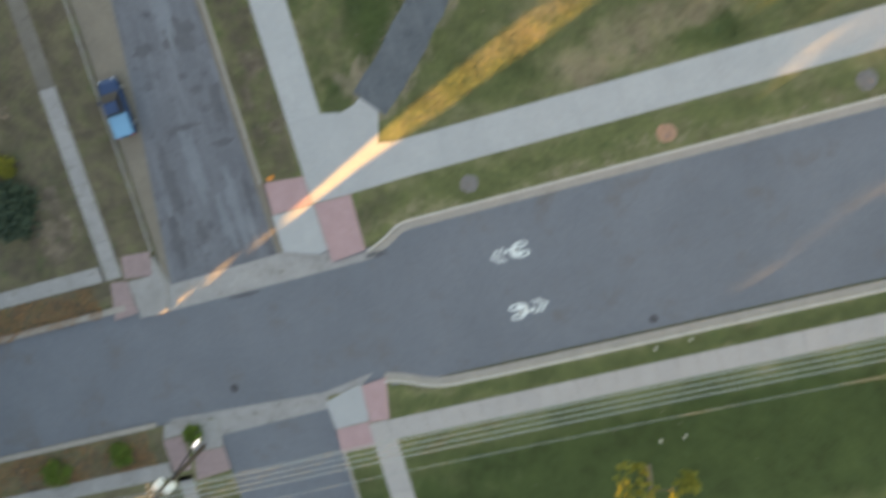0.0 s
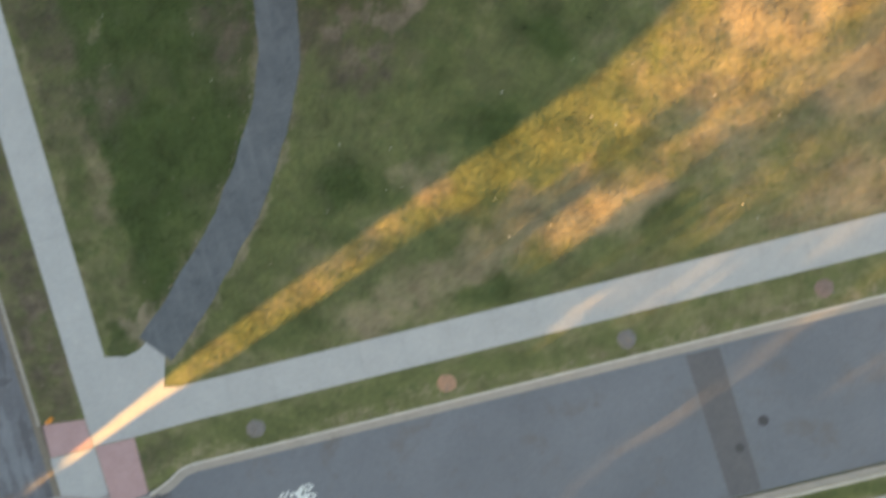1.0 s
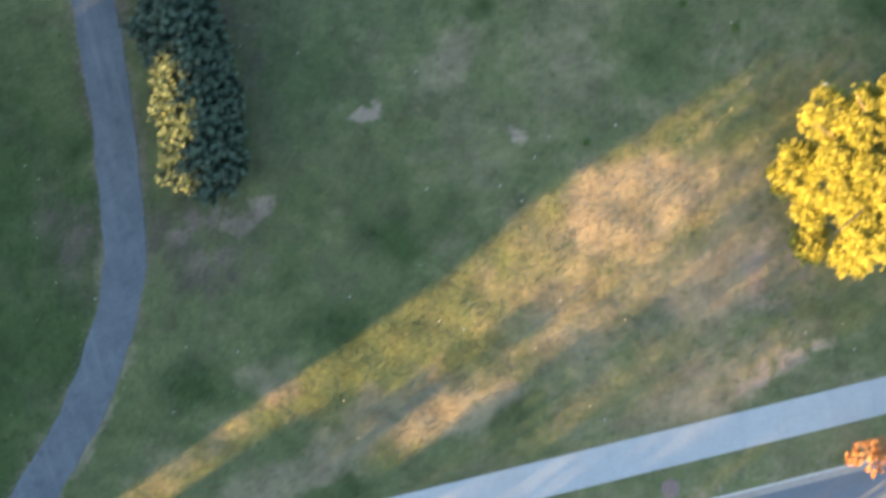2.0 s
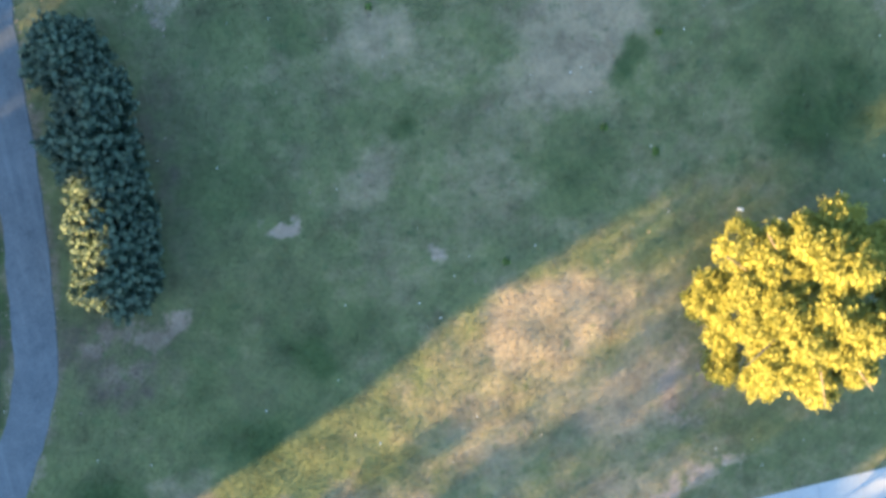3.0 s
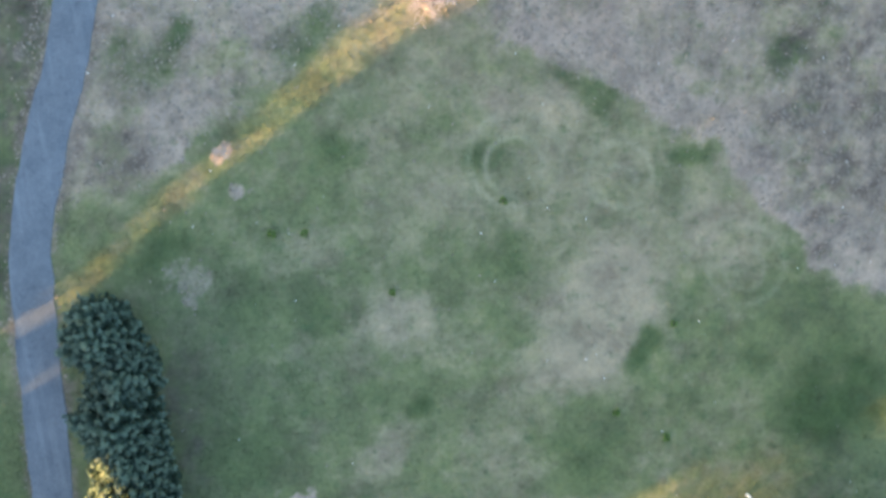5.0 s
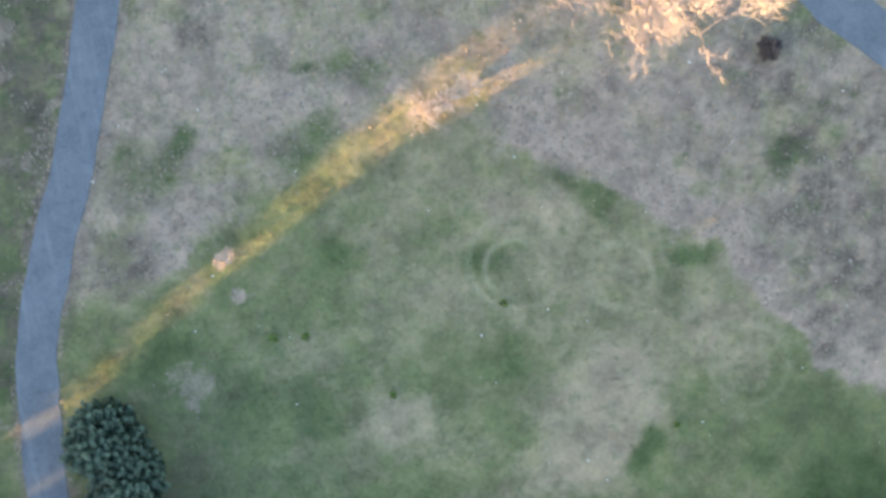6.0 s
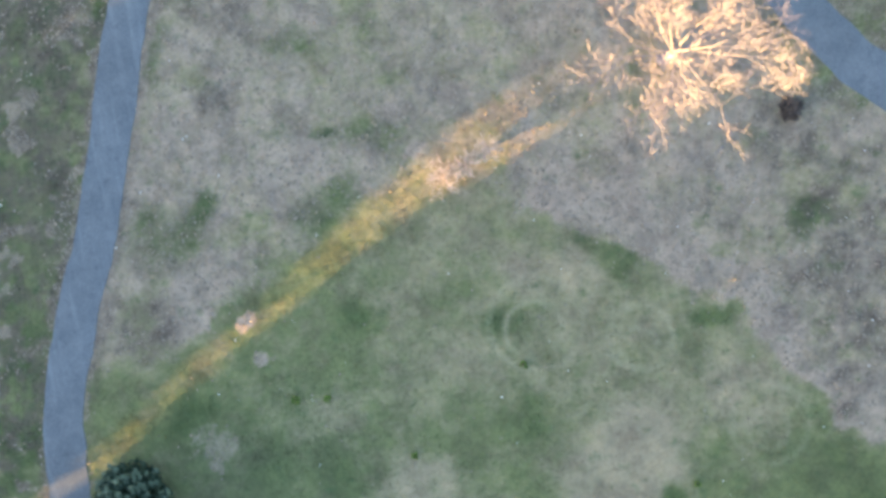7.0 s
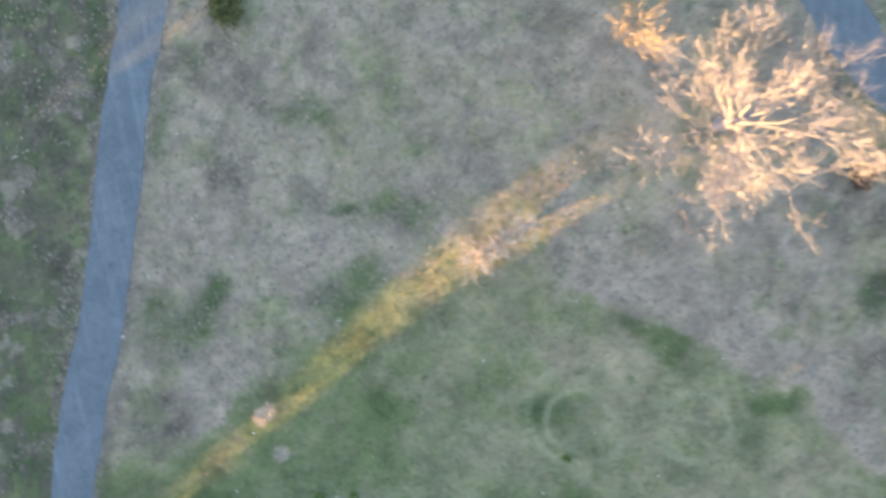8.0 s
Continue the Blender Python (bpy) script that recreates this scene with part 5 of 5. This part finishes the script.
def thinness(a, u):
    """How much of the added screen is left open where the light for the lawn passes."""
    wave = 0.22 * math.sin(0.35 * a) + 0.12 * math.sin(0.9 * a + 1)
    v = u + wave
    left = np.interp(a, [-30, -13, -6, -2.7, 2, 8, 13, 19, 30, 36, 45, 55, 64, 68], [8.1, 7.85, 8.1, 8.3, 8.4, 8.45, 8.3, 8.2, 7.9, 7.7, 8.5, 8.0, 7.2, 5.0])
    low = np.interp(a, [-30, -13, -2.5, 1, 6, 12, 18, 22, 26, 32], [7.5, 7.25, 7.1, 6.75, 6.5, 6.2, 6.0, 5.5, 4.9, 3.2])
    p = (0.55 * (math.sin(1.5 * a) > -0.6) if a < -12 else 0.85 if a < -1 else 1.0) * ease(u, low + 0.05, left - 0.05, 0.12) * ease(a, -25, 31, 1.5)
    fade = np.interp(a, [28, 38, 47, 53, 60, 67], [0.85, 0.8, 0.8, 0.72, 0.5, 0.3])
    p = max(p, fade * ease(u, 0.2, left - 0.3, 0.7) * ease(a, 33, 66, 4.0))
    p = max(p, 0.9 * ease(v, -1.0, 0.9, 0.5) * ease(a, 25.5, 41, 1.5))
    p = max(p, 0.75 * fade * ease(v, -2.6, -0.2, 0.4) * ease(a, 41, 62, 3.0))
    p = max(p, 0.34 * ease(v, -2.7, -1.2, 0.8) * ease(a, 27, 36, 2.0))
    p = max(p, 0.66 * fade * ease(v, -6.1, -4.9, 0.35) * ease(a, 34, 62, 2.5))
    p = max(p, 0.38 * ease(u, 2.0, 6.2, 0.8) * ease(a, 23, 31, 3.0))
    p = max(p, 0.45 * ease(v, -12.0, -6.6, 0.8) * ease(a, 44, 64, 4.0) * (0.5 + 0.5 * math.sin(4.2 * v) ** 2))
    p = max(p, 0.5 * ease(v, -4.0, -2.6, 0.4) * ease(a, 49, 62, 3.0))
    p = max(p, 0.2 * ease(u, -8.5, 6.5, 1.5) * ease(a, 29, 62, 3.0))
    p = max(p, 0.35 * ease(u, -9.2, -7.6, 0.5) * ease(a, 30, 35, 2.0))
    hole = math.hypot((a - 38.1) / 4.2, (v - 1.8) / 1.45)
    return min(1.0, 1.25 * p) * (0.25 + 0.75 * min(1.0, max(0.0, 2 * hole - 1.0)))


def open_gap(u, h, chance):
    """Whether light passes the belt at the cross distance u and height h."""
    a = h / TAN + BELT
    top = np.interp(u, [-60, -28, -26, -17, -16, -13, -12, 4.2, 5.4, 9, 12, 40, 42, 60, 90], [110, 110, 110, 108, 84, 76, 77, 77, 112, 112, 118, 118, 98, 98, 118])
    if a > top:
        return True
    if -25.8 < u < -22.6 and 14.8 < h < 18.0:
        return True
    if -24.3 < u < -22.0 and 17.2 < h < 20.6:
        return True
    if -21.2 < u < -18.3 and 16.6 < h < 18.6:
        return True
    z = h - (25 - BELT) * TAN
    if 22.6 < u < 30.6 and 0.5 < z < np.interp(u, [22.6, 24.5, 25.3, 29, 30.6], [4.4, 5.2, 6.7, 6.7, 5.6]):
        return True
    if -26 < a < 70 and -14 < u < 9.5 and chance < thinness(a, u):
        return True
    if 20.5 < a < 31 and -6.1 < u < -4.6:
        return chance < 0.22
    if 10 < a < 50 and 0 < (u + 16.35) < 1.2 and (u + 16.35) % 0.45 < 0.15:
        return chance < 0.55
    if 28 < a < 60 and 0 < (u + 22.1) < 1.2 and (u + 22.1) % 0.45 < 0.15:
        return chance < 0.55
    # slots that light the trail and the shrubs in the north
    if 22 < a < 84:
        l2 = np.interp(a, [10, 27, 31, 37, 42, 48, 54, 61, 66, 74, 84], [39.9, 41.4, 41.9, 42.9, 43.8, 44.8, 45.8, 47.1, 47.7, 47.8, 47.2])
        r2 = np.interp(a, [10, 27, 31, 37, 42, 48, 54, 61, 66, 74, 84], [39.0, 40.4, 40.2, 41.2, 42.0, 42.8, 43.7, 44.3, 43.8, 43.9, 44.6])
        tight = 0.14 if a < 55 else 0.0
        if r2 + tight < u < l2 - tight:
            return chance < np.interp(a, [22, 26, 28, 40, 55, 69, 74, 84], [0.35, 0.35, 0.75, 0.65, 0.8, 0.75, 0.35, 0.15])
    if 25.5 < a < 30 and 36.7 < u < 38.0:
        return chance < 0.28
    if 46 < a < 64 and 67.4 < u < 68.1:
        return chance < 0.25
    if 51.5 < a < 56 and 66.9 < u < 70.2 and u < 69.4 + 0.25 * (a - 53):
        return chance < 0.6
    return False


def shade_belt():
    g = np.random.default_rng(11)
    du, dh = 0.15, 0.2
    v, f = [], []
    ca, sa = math.cos(radians(SUN_AZ)), math.sin(radians(SUN_AZ))
    for u in np.arange(-75, 95, du):
        h, start = -0.5, None
        while h < 26:
            blocked = h < 0.2 or not open_gap(u + du / 2, h, g.uniform(0, 1))
            if blocked and start is None:
                start = h
            if start is not None and (not blocked or h + dh >= 26):
                off = g.uniform(-0.5, 0.5)
                i = len(v)
                for aa in (BELT - 1.2 + off, BELT + off):
                    for uu in (u - 0.02, u + du + 0.02):
                        for hh in (start, h + 0.001):
                            v.append((aa * ca - uu * sa, aa * sa + uu * ca, hh))
                f += [tuple(i + k for k in q) for q in ((0, 1, 3, 2), (4, 6, 7, 5), (0, 4, 5, 1), (2, 3, 7, 6), (1, 5, 7, 3), (0, 2, 6, 4))]
                start = None
            h += dh
    belt = tagged(raw("unseen_shade_screen", v, f, M_LEAFDARK), "unseen pierced screen dressed as trees, added to shape the low sun", "trees", kind="stuff")
    # leaf sprays dress both faces of the screen as trees, clear of the gaps
    v = []

    def spray(aa, uu, hh, size, count):
        for k in range(count):
            c0 = np.array([aa * ca - uu * sa, aa * sa + uu * ca, hh]) + g.normal(0, 0.35 * size, 3)
            p, q = g.normal(0, 1, 3), g.normal(0, 1, 3)
            p, q = p / np.linalg.norm(p) * size, q / np.linalg.norm(q) * size * 0.6
            v.extend((c0 - p, c0 + q, c0 + p, c0 - q))

    for k in range(6000):
        uu, hh = g.uniform(-75, 95), g.uniform(0.6, 26)
        if not any(open_gap(uu + du0, hh + dh0, 0.0) for du0 in (-1.1, -0.55, 0, 0.55, 1.1) for dh0 in (-0.9, 0, 0.9)):
            spray(BELT - 0.6 + g.choice((-1.5, 1.5)), uu, hh, 0.5, 3)
    raw("leaves", v, [(4 * i, 4 * i + 1, 4 * i + 2, 4 * i + 3) for i in range(len(v) // 4)], M_LEAFDARK, belt)
    # trunks along the screen's foot, to dress it as trees
    for uc in np.arange(-72, 95, 5.2):
        uu = uc + g.uniform(-1, 1)
        bm = bmesh.new()
        tube(bm, [((BELT + 1.6) * ca - uu * sa, (BELT + 1.6) * sa + uu * ca, z) for z in (-0.3, 1.5, 4.2)], [0.38, 0.3, 0.24], 8)
        part("trunk", bm, M_BARK, belt)
    return belt


shade_belt()

# ---------------------------------------------------------------- slabs of the pavements
pavement("pavement_north", -4.2, 75.0, 3.27, 6.0, 3.3, 0.03, "x", "wide pale concrete pavement in long slabs")
pavement("pavement_side", -11.55, -8.9, 9.4, 40.0, 3.06, 0.03, "y", "wide pale concrete pavement beside the side street")
pavement("pavement_south", -12.6, 75.6, -16.27, -14.6, 1.5, 0.03, "x", "narrow concrete pavement of square slabs", M_WALK, 0.035, (30, 31, 32))
pavement("pavement_southeast", -12.6, -10.7, -40.0, -16.3, 1.5, 0.03, "y", "narrow concrete pavement beside the south street", M_WALK, 0.035)
pavement("pavement_west", -29.75, -28.35, 1.5, 16.9, 1.54, 0.03, "y", "narrow worn concrete pavement west of the side street", M_WORN, 0.03)
pavement("pavement_west_far", -29.75, -28.35, 16.9, 40.0, 1.54, 0.02, "y", "narrow concrete pavement half buried under soil", M_DIRT, 0.03)
pavement("pavement_northwest", -60.0, -29.85, 1.5, 2.75, 1.5, 0.03, "x", "narrow worn concrete pavement west of the junction", M_WORN, 0.03)
pavement("pavement_southwest", -60.0, -29.9, -15.5, -14.2, 1.5, 0.03, "x", "narrow worn concrete pavement southwest of the junction", M_WORN, 0.03)
pavement("pavement_far", -29.7, -28.4, -40.0, -15.6, 1.5, 0.03, "y", "narrow worn concrete pavement beside the south street", M_WORN, 0.03)
